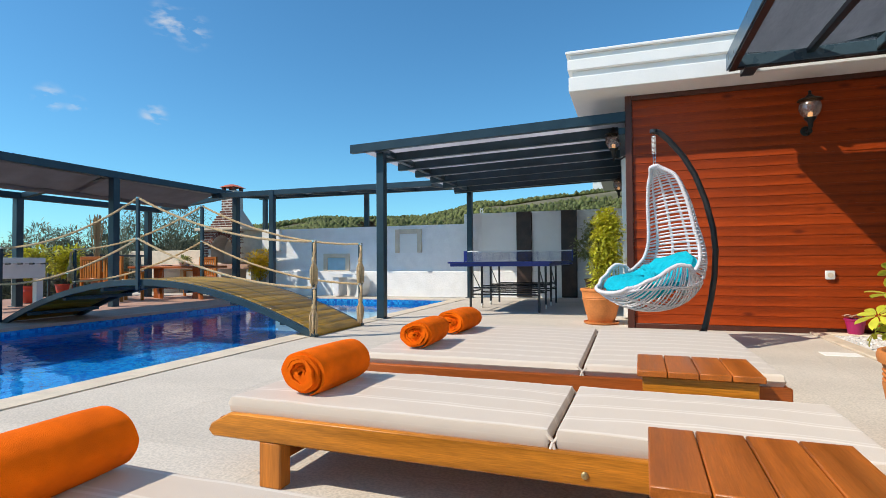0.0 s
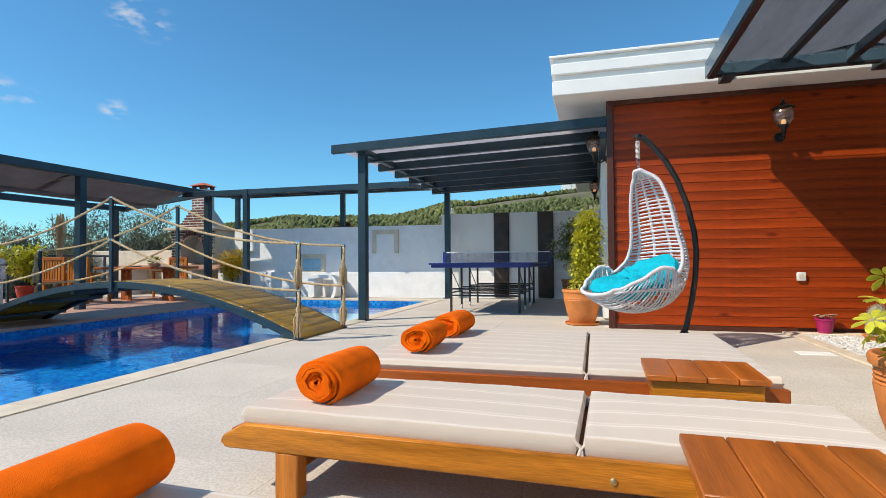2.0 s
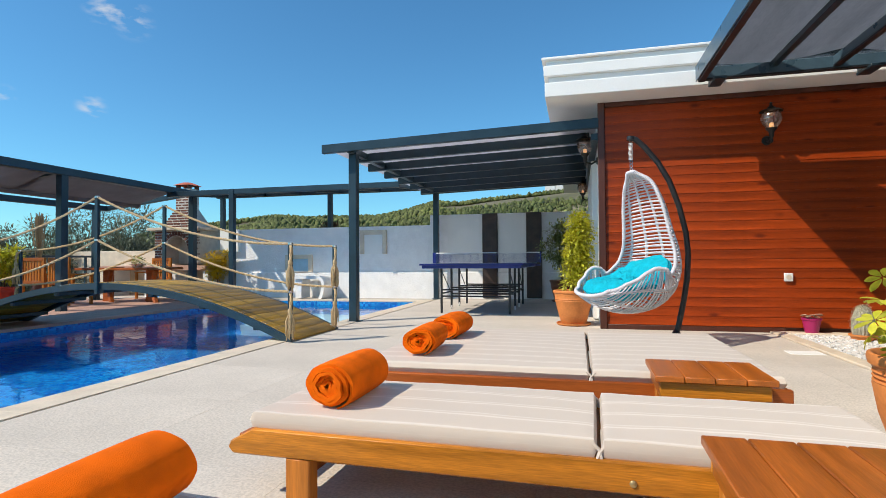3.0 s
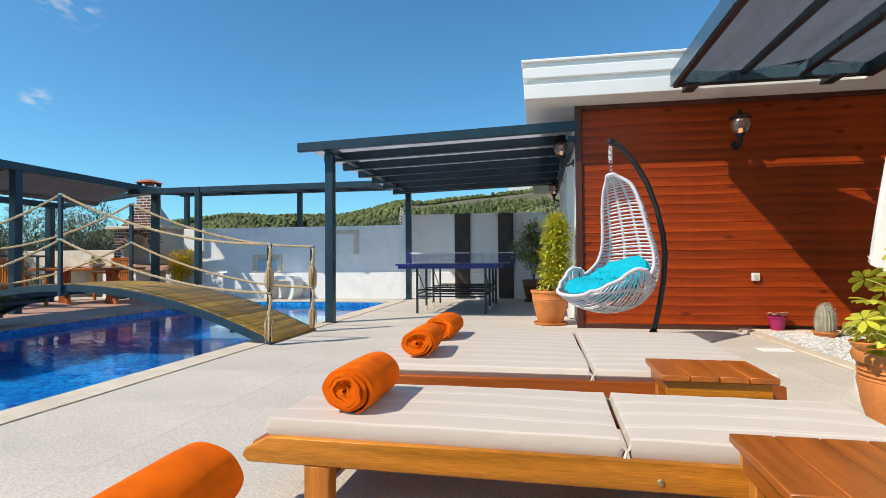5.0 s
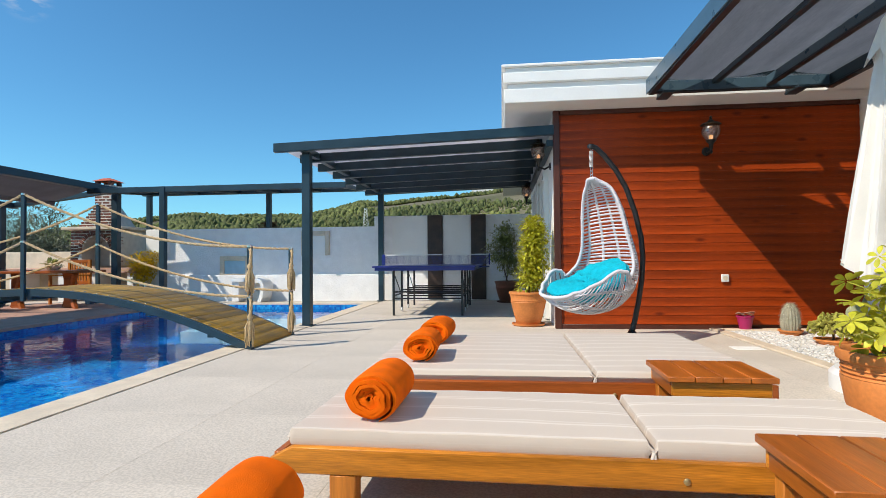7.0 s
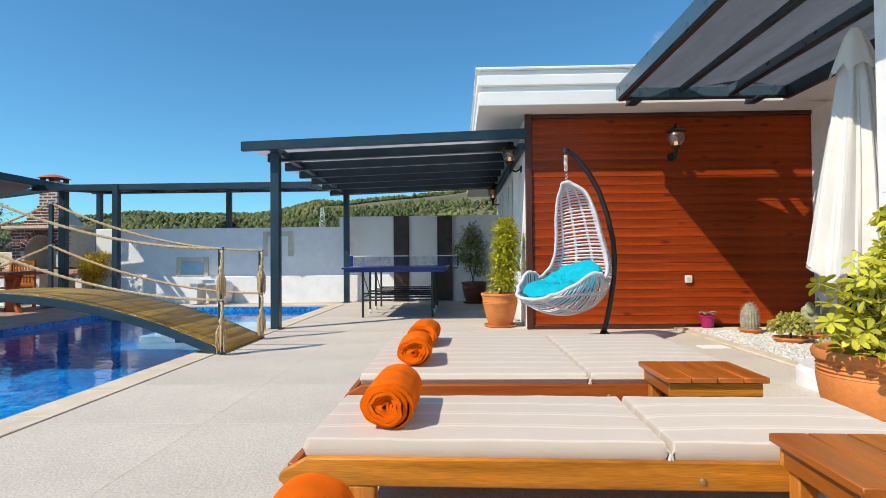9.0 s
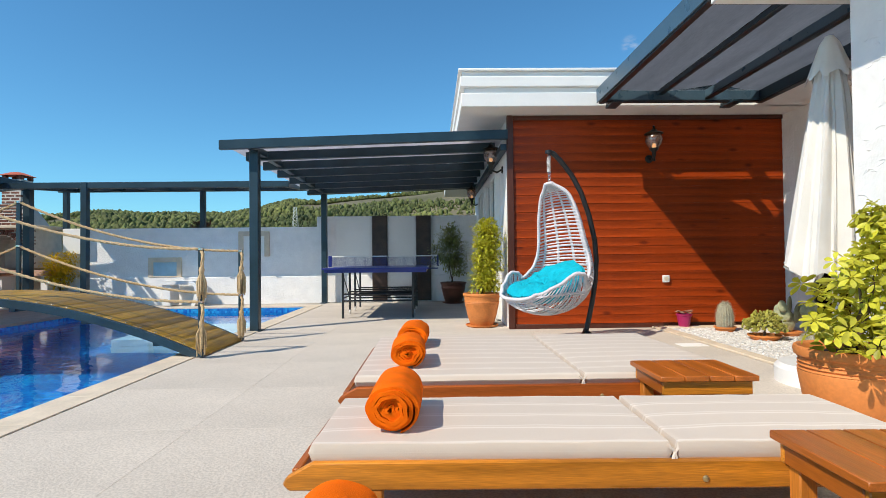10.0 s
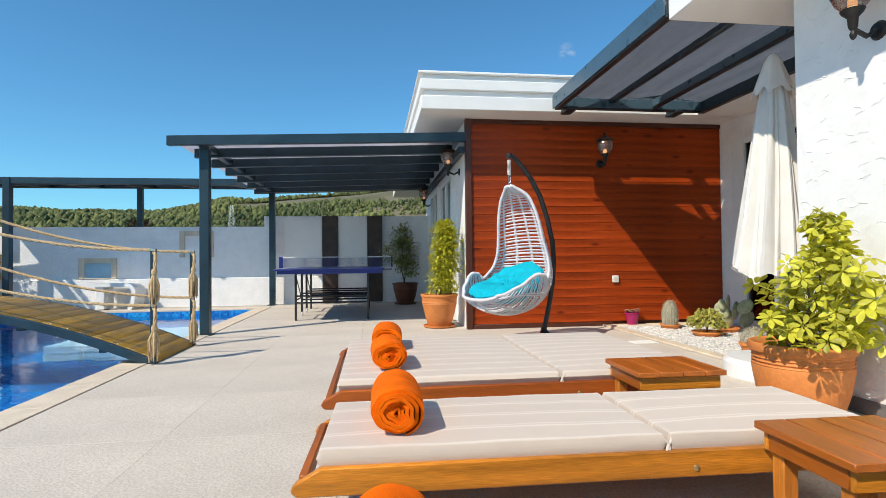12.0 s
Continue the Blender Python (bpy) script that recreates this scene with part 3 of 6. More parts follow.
for k, x in enumerate((-2.33, -1.41)):
    bm = B()
    bx(bm, x, 11.10, 0.02, x + 0.31, 11.197, 1.797, 0.004)
    setting("panel_%d" % (k + 1), bm, M_STONE_D, "dark brown stone strip set on the garden wall")
bm = B()
bx(bm, -3.1, 11.16, 0.55, -2.34, 11.197, 1.79, 0.003)
bx(bm, -2.01, 11.16, 0.55, -1.42, 11.197, 1.79, 0.003)
setting("panel_3", bm, M_PAINT, "smooth pale facing between the dark strips")


# ---- pergolas ----
def post(name, x, y, z0, z1, parent, w=0.10):
    bm = B()
    bx(bm, x - w / 2, y - w / 2, z0, x + w / 2, y + w / 2, z1, 0.006)
    ob = part(name, bm, M_STEEL, parent)
    bm = B()
    bx(bm, x - w * 0.8, y - w * 0.8, z0, x + w * 0.8, y + w * 0.8, z0 + 0.012, 0.003)
    part("foot_plate", bm, M_STEEL, ob)
    return ob


def slope(bm, x0, x1, y0, y1, za, zb, t, bev=0.004):
    """A bar or sheet between x0 and x1 whose underside rises from za to zb."""
    q = bmesh.new()
    bmesh.ops.create_cube(q, size=1.0)
    for v in q.verts:
        k = v.co.x + 0.5
        v.co = Vector((x0 + (x1 - x0) * k, y0 + (y1 - y0) * (v.co.y + 0.5), za + (zb - za) * k + t * (v.co.z + 0.5)))
    if bev:
        bmesh.ops.bevel(q, geom=q.edges[:], offset=bev, segments=1, affect="EDGES")
    join(bm, q)


side = thing("pergola", (-3.29, 6.63, 0), "dark blue-grey steel pergola with slatted roof beside the house", "pergola")
post("post", -3.29, 6.63, 0.0, 2.26, side, 0.11)
post("post", -3.29, 10.93, 0.0, 2.26, side, 0.11)
ZL, ZR = 2.235, 2.345
RX0, RX1 = -3.66, -0.13
bm = B()
slope(bm, RX0, RX1, 6.42, 6.49, ZL, ZR, 0.115)
part("front_beam", bm, M_STEEL, side)
bm = B()
slope(bm, RX0, RX1, 11.02, 11.09, ZL, ZR, 0.115)
part("rear_beam", bm, M_STEEL, side)
bm = B()
bx(bm, -3.33, 6.49, ZL + 0.005, -3.25, 11.02, ZL + 0.09, 0.004)
part("side_beam", bm, M_STEEL, side)
bm = B()
bx(bm, -0.21, 6.52, 2.22, -0.13, 11.0, 2.30, 0.004)
part("wall_beam", bm, M_STEEL, side)
for k in range(6):
    y = 7.02 + k * 0.72
    bm = B()
    slope(bm, RX0 + 0.12, RX1 - 0.09, y, y + 0.08, ZL - 0.03, ZR - 0.03, 0.115)
    part("rafter", bm, M_STEEL, side)
bm = B()
slope(bm, RX0, RX1 - 0.01, 6.50, 11.02, ZL + 0.088, ZR + 0.088, 0.02, 0)
part("roof_fabric", bm, M_FABRIC, side, "grey stretched awning fabric")

rear = thing("pergola", (-7.35, 9.68, 0), "narrow dark steel pergola above the white garden wall", "pergola")
post("post", -7.35, 9.68, 0.0, 2.33, rear, 0.11)
post("post", -8.79, 11.32, 1.585, 2.37, rear, 0.10)
post("post", -5.93, 11.32, 1.585, 2.37, rear, 0.10)
bm = B()
bx(bm, -8.95, 9.64, 2.22, -3.67, 9.72, 2.33, 0.004)
part("front_beam", bm, M_STEEL, rear)
bm = B()
bx(bm, -8.95, 11.28, 2.365, -3.67, 11.36, 2.47, 0.004)
part("rear_beam", bm, M_STEEL, rear)
RISING = pose(0, 9.73, 2.225, 5.2, 0, 0)
for k in range(6):
    x = -8.6 + k * 0.96
    q = B()
    bx(q, x, 0.005 if k in (0, 5) else 0.40, 0.0, x + 0.07, 1.55, 0.08, 0.004, RISING)
    part("rafter", q, M_STEEL, rear)
bm = B()
bx(bm, -8.90, 0.41, 0.085, -3.70, 1.55, 0.10, 0.0, RISING)
part("roof_fabric", bm, M_FABRIC, rear, "grey stretched awning fabric")

west = thing("pergola", (-8.85, 7.16, -0.04), "large steel pergola with folding fabric roof over the deck", "pergola")
for x, y in ((-8.85, 7.16), (-8.80, 10.27), (-8.85, 3.2), (-11.2, 7.05), (-11.2, 10.0), (-11.2, 3.2)):
    post("post", x, y, -0.04, 2.42 if x > -10 else 2.12, west, 0.13)
bm = B()
bx(bm, -8.93, 2.2, 2.30, -8.78, 10.34, 2.43, 0.006)
part("front_beam", bm, M_STEEL, west)
bm = B()
bx(bm, -11.27, 2.2, 2.03, -11.13, 10.34, 2.15, 0.006)
part("rear_beam", bm, M_STEEL, west)
for y in (3.2, 7.1, 10.27):
    bm = B()
    slope(bm, -11.13, -8.93, y - 0.05, y + 0.05, 2.05, 2.30, 0.1)
    part("rafter", bm, M_STEEL, west)
# fabric hangs in soft folds between its carriers
bm = B()
folds = []
for j in range(97):
    y = 2.25 + (9.9 - 2.25) * j / 96
    dip = 0.020 * abs(math.sin(j / 96 * math.pi * 12))
    folds.append([bm.verts.new((-9.95 + 1.0 * i / 4, y, 2.10 + 0.27 * i / 4 - dip)) for i in range(5)])
for a, b in zip(folds, folds[1:]):
    for i in range(4):
        bm.faces.new((a[i], a[i + 1], b[i + 1], b[i]))
bmesh.ops.solidify(bm, geom=bm.faces[:], thickness=0.012)
part("roof_fabric", bm, M_FABRIC_D, west, "grey folding awning fabric")
bm = B()
tube(bm, [(-9.95, 2.2, 2.10), (-9.95, 9.92, 2.10)], 0.07, 10)
part("awning_roll", bm, M_FABRIC_D, west, "grey rolled front edge of the awning")

# canopy over the recess
canopy = thing("canopy", (0.84, 5.84, 2.60), "dark steel canopy with smoked translucent roof sheets", "canopy")
for nm, a, b, c, d in (("side_beam", 0.84, 0.90, 3.50, 5.92), ("side_beam", 2.66, 2.725, 3.50, 5.92)):
    bm = B()
    bx(bm, a, c, 2.64, b, d, 2.765, 0.004)
    part(nm, bm, M_STEEL, canopy)
for y0, y1 in ((3.505, 3.56), (5.86, 5.948)):
    bm = B()
    bx(bm, 0.90, y0, 2.645, 2.66, y1, 2.755, 0.004)
    part("cross_beam", bm, M_FASCIA, canopy)
bm = B()
bx(bm, 1.49, 3.56, 2.70, 1.555, 5.86, 2.745, 0.004)
part("rafter", bm, M_STEEL, canopy)
bm = B()
bx(bm, 2.035, 3.56, 2.672, 2.09, 5.86, 2.757, 0.004)
part("rafter", bm, M_FASCIA, canopy, "deep steel rafter, tinted lighter for its lit face")
# thin near-black strips paint the dark, shaded undersides of the steel beams
for x0, x1, y0, y1, z in ((2.033, 2.092, 3.56, 5.86, 2.652), (0.842, 0.902, 3.50, 5.92, 2.622), (2.658, 2.727, 3.50, 5.92, 2.622), (0.902, 2.658, 5.862, 5.918, 2.627), (0.902, 2.658, 3.507, 3.558, 2.627)):
    bm = B()
    bx(bm, x0, y0, z, x1, y1, z + 0.018, 0.002)
    part("underside_shade", bm, M_BLACK, canopy, "dark strip for the shaded underside of a beam")
bm = B()
bx(bm, 0.826, 3.50, 2.640, 0.838, 5.95, 2.80, 0.003)
part("fascia", bm, M_FASCIA, canopy, "steel fascia strip, tinted lighter for its sunlit face")
# clear panes on top; the grey fabric below them stops short of the far beam on a slant
for x0, x1 in ((0.842, 1.52), (1.524, 2.06), (2.064, 2.72)):
    bm = B()
    bx(bm, x0, 3.45, 2.768, x1, 5.95, 2.776)
    part("roof_pane", bm, M_ROOFGLASS, canopy, "tinted glass roof pane").visible_shadow = False
for x0, x1, ya, yb in ((0.895, 1.495, 5.77, 5.87), (1.55, 2.04, 5.87, 5.65), (2.085, 2.666, 5.66, 5.87)):
    bm = B()
    rows = []
    for j in range(41):
        q = j / 40
        row = []
        for i in range(9):
            u = i / 8
            end = ya + (yb - ya) * u
            y = 3.56 + (end - 3.56) * q
            ruck = 0.006 * noise.noise(Vector((x0 * 3 + u * 1.4, y * 9 + u * 3, 1.0)))
            row.append(bm.verts.new((x0 + (x1 - x0) * u, y, 2.752 - 0.008 * math.sin(math.pi * u) + ruck)))
        rows.append(row)
    for a, b in zip(rows, rows[1:]):
        for i in range(8):
            bm.faces.new((a[i], a[i + 1], b[i + 1], b[i]))
    bmesh.ops.solidify(bm, geom=bm.faces[:], thickness=0.003)
    part("blind", bm, M_SHEET, canopy, "grey fabric blind stretched under the glass")
for x in (0.97, 2.32):
    bm = B()
    bx(bm, x, 5.80, 2.61, x + 0.12, 6.08, 2.637, 0.004)
    bx(bm, x, 5.93, 2.637, x + 0.12, 6.06, 2.73, 0.004)
    part("bracket", bm, M_STEEL, canopy)


# ---- sun loungers ----
def pillow(x0, y0, z0, x1, y1, z1, bulge=0.012):
    """A boxed cushion with soft edges and a gently crowned, slightly uneven top."""
    bm = B()
    nx, ny = 26, 14
    r = (z1 - z0) * 0.36
    def pt(u, v, top):
        x, y = x0 + (x1 - x0) * u, y0 + (y1 - y0) * v
        e = min(min(u, 1 - u) * (x1 - x0), min(v, 1 - v) * (y1 - y0))
        k = min(1.0, e / r)
        lift = max(0.0, 1 - (1 - k) ** 3) ** (1 / 3)
        c = (16 * u * (1 - u) * v * (1 - v)) * bulge + 0.004 * noise.noise(Vector((x * 7, y * 7, z0)))
        zm = (z0 + z1) / 2
        return (x, y, zm + (z1 - zm) * lift * 0.98 + c * lift) if top else (x, y, zm - (zm - z0) * lift)
    us = [0, 0.008, 0.02, 0.035] + [0.035 + 0.93 * i / nx for i in range(1, nx)] + [0.965, 0.98, 0.992, 1]
    vs = [0, 0.012, 0.03, 0.055] + [0.055 + 0.89 * i / ny for i in range(1, ny)] + [0.945, 0.97, 0.988, 1]
    for top in (True, False):
        g = [[bm.verts.new(pt(u, v, top)) for v in vs] for u in us]
        for i in range(len(us) - 1):
            for j in range(len(vs) - 1):
                q = (g[i][j], g[i + 1][j], g[i + 1][j + 1], g[i][j + 1])
                bm.faces.new(q if top else q[::-1])
    bmesh.ops.remove_doubles(bm, verts=bm.verts[:], dist=0.0005)
    return bm


def rail(bm, x0, x1, y0, y1, z0, z1):
    """A side rail whose head end is cut back and rounded."""
    c = 0.095
    prof = [(x0, z0 + 0.02), (x0 + 0.02, z0), (x1, z0), (x1, z1), (x0 + c, z1), (x0 + 0.012, z1 - 0.045)]
    t = bmesh.new()
    a = [t.verts.new((x, y0, z)) for x, z in prof]
    b = [t.verts.new((x, y1, z)) for x, z in prof]
    t.faces.new(a)
    t.faces.new(b[::-1])
    for k in range(len(prof)):
        t.faces.new((a[k], b[k], b[(k + 1) % len(prof)], a[(k + 1) % len(prof)]))
    bmesh.ops.recalc_face_normals(t, faces=t.faces[:])
    bmesh.ops.bevel(t, geom=t.edges[:], offset=0.005, segments=1, affect="EDGES")
    join(bm, t)


LX0, LX1, LSPLIT = -1.545, 0.50, -0.328
def lounger(DEPTH=0.60, wood=None, label="low oiled teak sun lounger with striped beige cushions"):
    """Built with its near rail at y = 0."""
    t = thing("sun_lounger", (0, 0, 0), label, "sun lounger", "sun loungers by the pool")
    for y0 in (0.0, DEPTH - 0.03):
        bm = B()
        rail(bm, LX0, LX1, y0, y0 + 0.03, 0.153, 0.241)
        r = part("side_rail", bm, wood or M_TEAK, t)
        for x in (-0.24, 0.33):
            bm = B()
            lathe(bm, (0, 0, 0), [(0.0, -0.004), (0.011, -0.003), (0.010, 0.002), (0.006, 0.005), (0.0, 0.006)], 12)
            bmesh.ops.transform(bm, matrix=pose(x, y0 - 0.001 if y0 == 0 else y0 + 0.031, 0.184, 90 if y0 == 0 else -90), verts=bm.verts[:])
            part("bolt", bm, M_BRASS, r)
    for x in (LX0 + 0.221, LX1 - 0.16):
        for y0 in (0.032, DEPTH - 0.092):
            bm = B()
            bx(bm, x, y0 - 0.03, 0.0, x + 0.088, y0 + 0.03, 0.155, 0.005)
            part("leg", bm, M_TEAK_Z, t)
        bm = B()
        bx(bm, x + 0.02, 0.062, 0.075, x + 0.055, DEPTH - 0.122, 0.13, 0.004)
        part("stretcher", bm, M_TEAK_Y, t)
    bm = B()
    bx(bm, LX0 + 0.022, 0.032, 0.160, LX0 + 0.050, DEPTH - 0.032, 0.212, 0.004)
    part("head_rail", bm, M_TEAK_Y, t)
    for k in range(17):
        x = LX0 + 0.09 + k * 0.118
        bm = B()
        bx(bm, x, 0.032, 0.214, x + 0.07, DEPTH - 0.032, 0.232, 0.003)
        part("slat", bm, M_TEAK_Y, t)
    for x0, x1 in ((LX0 + 0.078, LSPLIT - 0.006), (LSPLIT + 0.006, LX1 - 0.02)):
        bm = pillow(x0, 0.012, 0.238, x1, DEPTH - 0.012, 0.293, 0.009)
        c = part("cushion", bm, M_CUSHION, t, "beige canvas cushion with fine white stripes")
        bm = B()
        e = 0.008
        loop = [(x0 + e, 0.016), (x1 - e, 0.016), (x1 - e, DEPTH - 0.016), (x0 + e, DEPTH - 0.016), (x0 + e, 0.016)]
        tube(bm, [(x, y, 0.263) for x, y in loop], 0.0035, 6)
        part("piping", bm, M_CUSHION, c)
    for y in (0.02, DEPTH - 0.02):
        bm = B()
        tube(bm, [(LSPLIT - 0.02, y, 0.280), (LSPLIT, y - 0.004, 0.263), (LSPLIT + 0.005, y - 0.006, 0.235)], 0.006, 6)
        tube(bm, [(LSPLIT + 0.02, y, 0.277), (LSPLIT, y - 0.006, 0.258), (LSPLIT - 0.008, y - 0.008, 0.233)], 0.005, 6)
        part("cushion_tie", bm, M_CUSHION, t)
    return t


first = lounger()
first.matrix_basis = pose(0.0, 1.525, 0, 0, 0, -1.5)
copy_thing(first, pose(0.02, 0.39, 0, 0, 0, -0.8))
double = lounger(1.42, M_TEAK_D, "wide double lounger of red-brown teak with striped beige cushions")
double.matrix_basis = pose(0.0, 2.535, 0, 0, 0, 0.0)


def side_table():
    """Built with its far left top corner at the origin, on the ground."""
    t = thing("side_table", (0, 0, 0), "low teak side table with four broad top boards", "side table", "side tables between the loungers")
    W, D, H = 0.43, 0.375, 0.350
    for k in range(4):
        bm = B()
        w = W / 4
        bx(bm, k * w + 0.0015, -D, H - 0.024, (k + 1) * w - 0.0015, 0.0, H, 0.003)
        part("top_board", bm, M_TEAK_Y, t)
    for x in (0.035, W - 0.085):
        for y in (-D + 0.035, -0.085):
            bm = B()
            bx(bm, x, y, 0.0, x + 0.05, y + 0.05, H - 0.026, 0.004)
            part("leg", bm, M_TEAK_Z, t)
    for y in (-D + 0.02, -0.038):
        bm = B()
        bx(bm, 0.02, y, H - 0.085, W - 0.02, y + 0.018, H - 0.026, 0.003)
        part("apron", bm, M_TEAK, t)
    for x in (0.02, W - 0.038):
        bm = B()
        bx(bm, x, -D + 0.04, H - 0.085, x + 0.018, -0.04, H - 0.026, 0.003)
        part("apron", bm, M_TEAK_Y, t)
    return t


table_1 = side_table()
table_1.matrix_basis = pose(-0.082, 1.468, 0, 0, 0, -1.5)
copy_thing(table_1, pose(-0.090, 2.560, 0, 0, 0, -1))


def towel(at, length, radius, turn, seed):
    """A rolled towel: a loose spiral seen at its ends, with folds along it."""
    t = thing("rolled_towel", at, "bright orange terry towel rolled up on a lounger", "towel", "rolled towels")
    rng = random.Random(seed)
    bm = B()
    turns, n = 5.7, 260
    th = radius / (turns + 0.6)
    L = length
    ny = 14
    def spiral(k, inner):
        a = k / n * turns * math.tau
        r = radius - (radius - 0.012) * (k / n) - (th * 0.90 * min(1.0, 0.35 + k / 18) if inner else 0)
        r = max(r, 0.006)
        deep = k / n
        r *= 1 + 0.03 * math.sin(a + seed) + (0.03 + 0.13 * deep) * math.sin(2 * a + 2 * seed) + (0.01 + 0.26 * deep * deep) * math.sin(3 * a + seed) + (0.006 + 0.07 * deep) * math.sin(7 * a + 3 * seed) + 0.012 * math.sin(a * 0.7 + seed)
        return Vector((r * math.cos(a - 1.25), 0, r * math.sin(a - 1.25) * 0.80))
    g = {}
    for inner in (False, True):
        for k in range(n + 1):
            for j in range(ny + 1):
                p = spiral(k, inner)
                y = L * (j / ny - 0.5)
                tele = (0.008 * math.sin(k / n * 9 + seed) + 0.006 * math.sin(k / n * 41 + seed)) * (1 if j == 0 else -0.6 if j == ny else 0)
                sc = 1 - 0.04 * (abs(j / ny - 0.5) * 2) ** 4 + 0.02 * noise.noise(Vector((p.x * 20, y * 8, p.z * 20 + seed)))
                g[inner, k, j] = bm.verts.new((p.x * sc, y + tele, p.z * sc + radius * 0.80))
    for k in range(n):
        for j in range(ny):
            bm.faces.new((g[False, k, j], g[False, k, j + 1], g[False, k + 1, j + 1], g[False, k + 1, j]))
            bm.faces.new((g[True, k, j], g[True, k + 1, j], g[True, k + 1, j + 1], g[True, k, j + 1]))
        for j, s in ((0, 1), (ny, -1)):
            q = (g[False, k, j], g[False, k + 1, j], g[True, k + 1, j], g[True, k, j])
            bm.faces.new(q[::s])
    for k in (0, n):
        for j in range(ny):
            q = (g[False, k, j], g[True, k, j], g[True, k, j + 1], g[False, k, j + 1])
            bm.faces.new(q)
    bmesh.ops.rotate(bm, verts=bm.verts[:], cent=(0, 0, 0), matrix=Matrix.Rotation(radians(turn), 3, "Z"))
    bmesh.ops.translate(bm, verts=bm.verts[:], vec=at)
    bmesh.ops.recalc_face_normals(bm, faces=bm.faces[:])
    part("roll", bm, M_TOWEL, t)
    return t


TOP = 0.295
towel((-1.213, 1.822, TOP), 0.35, 0.101, -1, 1)
towel((-1.214, 2.865, TOP), 0.34, 0.100, 2, 2)
towel((-1.20, 3.48, TOP), 0.38, 0.102, -2, 3)
towel((-1.245, 0.755, TOP), 0.38, 0.092, 3, 4)


# ---- footbridge ----
BX, HALF, RISE = -5.56, 2.40, 0.56
BY0, BY1 = 4.83, 5.83


def arch(x):
    return RISE * (1 - ((x - BX) / HALF) ** 2)


bridge = thing("footbridge", (BX, 5.33, 0), "arched footbridge of varnished planks with rope railings over the pool", "bridge")
for y0 in (BY0 - 0.03, BY1 - 0.02):
    bm = B()
    n = 40
    ring = []
    for k in range(n + 1):
        x = BX - HALF + 2 * HALF * k / n
        z = arch(x)
        ring.append([bm.verts.new((x, y, max(zz, -0.02) if k in (0, n) else zz)) for y, zz in ((y0, z - 0.05), (y0 + 0.05, z - 0.05), (y0 + 0.05, z + 0.021), (y0, z + 0.021))])
    for a, b in zip(ring, ring[1:]):
        for i in range(4):
            bm.faces.new((a[i], a[(i + 1) % 4], b[(i + 1) % 4], b[i]))
    bm.faces.new(ring[0][::-1])
    bm.faces.new(ring[-1])
    part("stringer", bm, M_STEEL, bridge, "dark blue-grey steel stringer")
for k in range(7):
    x = BX - 1.95 + k * 0.65
    bm = B()
    bx(bm, x - 0.03, BY0 + 0.02, arch(x) - 0.09, x + 0.03, BY1 - 0.02, arch(x) - 0.045, 0.003)
    part("cross_member", bm, M_STEEL, bridge)
NP = 36
for k in range(NP):
    xa = BX - HALF + 2 * HALF * (k + 0.012) / NP
    xb = BX - HALF + 2 * HALF * (k + 0.988) / NP
    bm = B()
    slope(bm, xa, xb, BY0 + 0.024, BY1 - 0.024, arch(xa) + 0.004, arch(xb) + 0.004, 0.022, 0.002)
    p = part("plank", bm, M_BRIDGE, bridge)
    bm = B()
    xm = (xa + xb) / 2
    for y in (BY0 + 0.04, BY1 - 0.04):
        lathe(bm, (xm, y, arch(xm) + 0.0262), [(0.010, 0.0), (0.008, 0.003), (0.0, 0.004)], 8)
    part("screw", bm, M_CHROME, p)
RAIL = []
for y in (BY0, BY1):
    for x in (BX + HALF - 0.01, BX, BX - HALF + 0.01):
        z = max(0.0, arch(x))
        bm = B()
        bx(bm, x - 0.022, y - 0.062, z - (0.10 if x == BX else 0.0), x + 0.022, y - 0.032, z + 0.985, 0.003)
        p = part("rail_post", bm, M_STEEL, bridge)
        for h in (0.98, 0.50):
            bm = B()
            lathe(bm, (x, y - 0.047, z + h - 0.012), [(0.0, 0), (0.028, 0.002), (0.028, 0.022), (0.0, 0.026)], 10)
            part("rope_eye", bm, M_CHROME, p)


def twisted(bm, pts, r):
    """Three strands laid round one another."""
    pts = [Vector(p) for p in pts]
    fine = []
    for a, b in zip(pts, pts[1:]):
        n = max(2, int((b - a).length / 0.022))
        fine += [a.lerp(b, i / n) for i in range(n)]
    fine.append(pts[-1])
    for s in range(3):
        line = []
        for i, p in enumerate(fine):
            d = (fine[min(i + 1, len(fine) - 1)] - fine[max(i - 1, 0)]).normalized()
            u = d.cross(Vector((0.13, 0.31, 0.94))).normalized()
            w = d.cross(u)
            a = i * 0.75 + s * math.tau / 3
            line.append(p + (u * math.cos(a) + w * math.sin(a)) * r * 0.55)
        tube(bm, line, r * 0.62, 5)


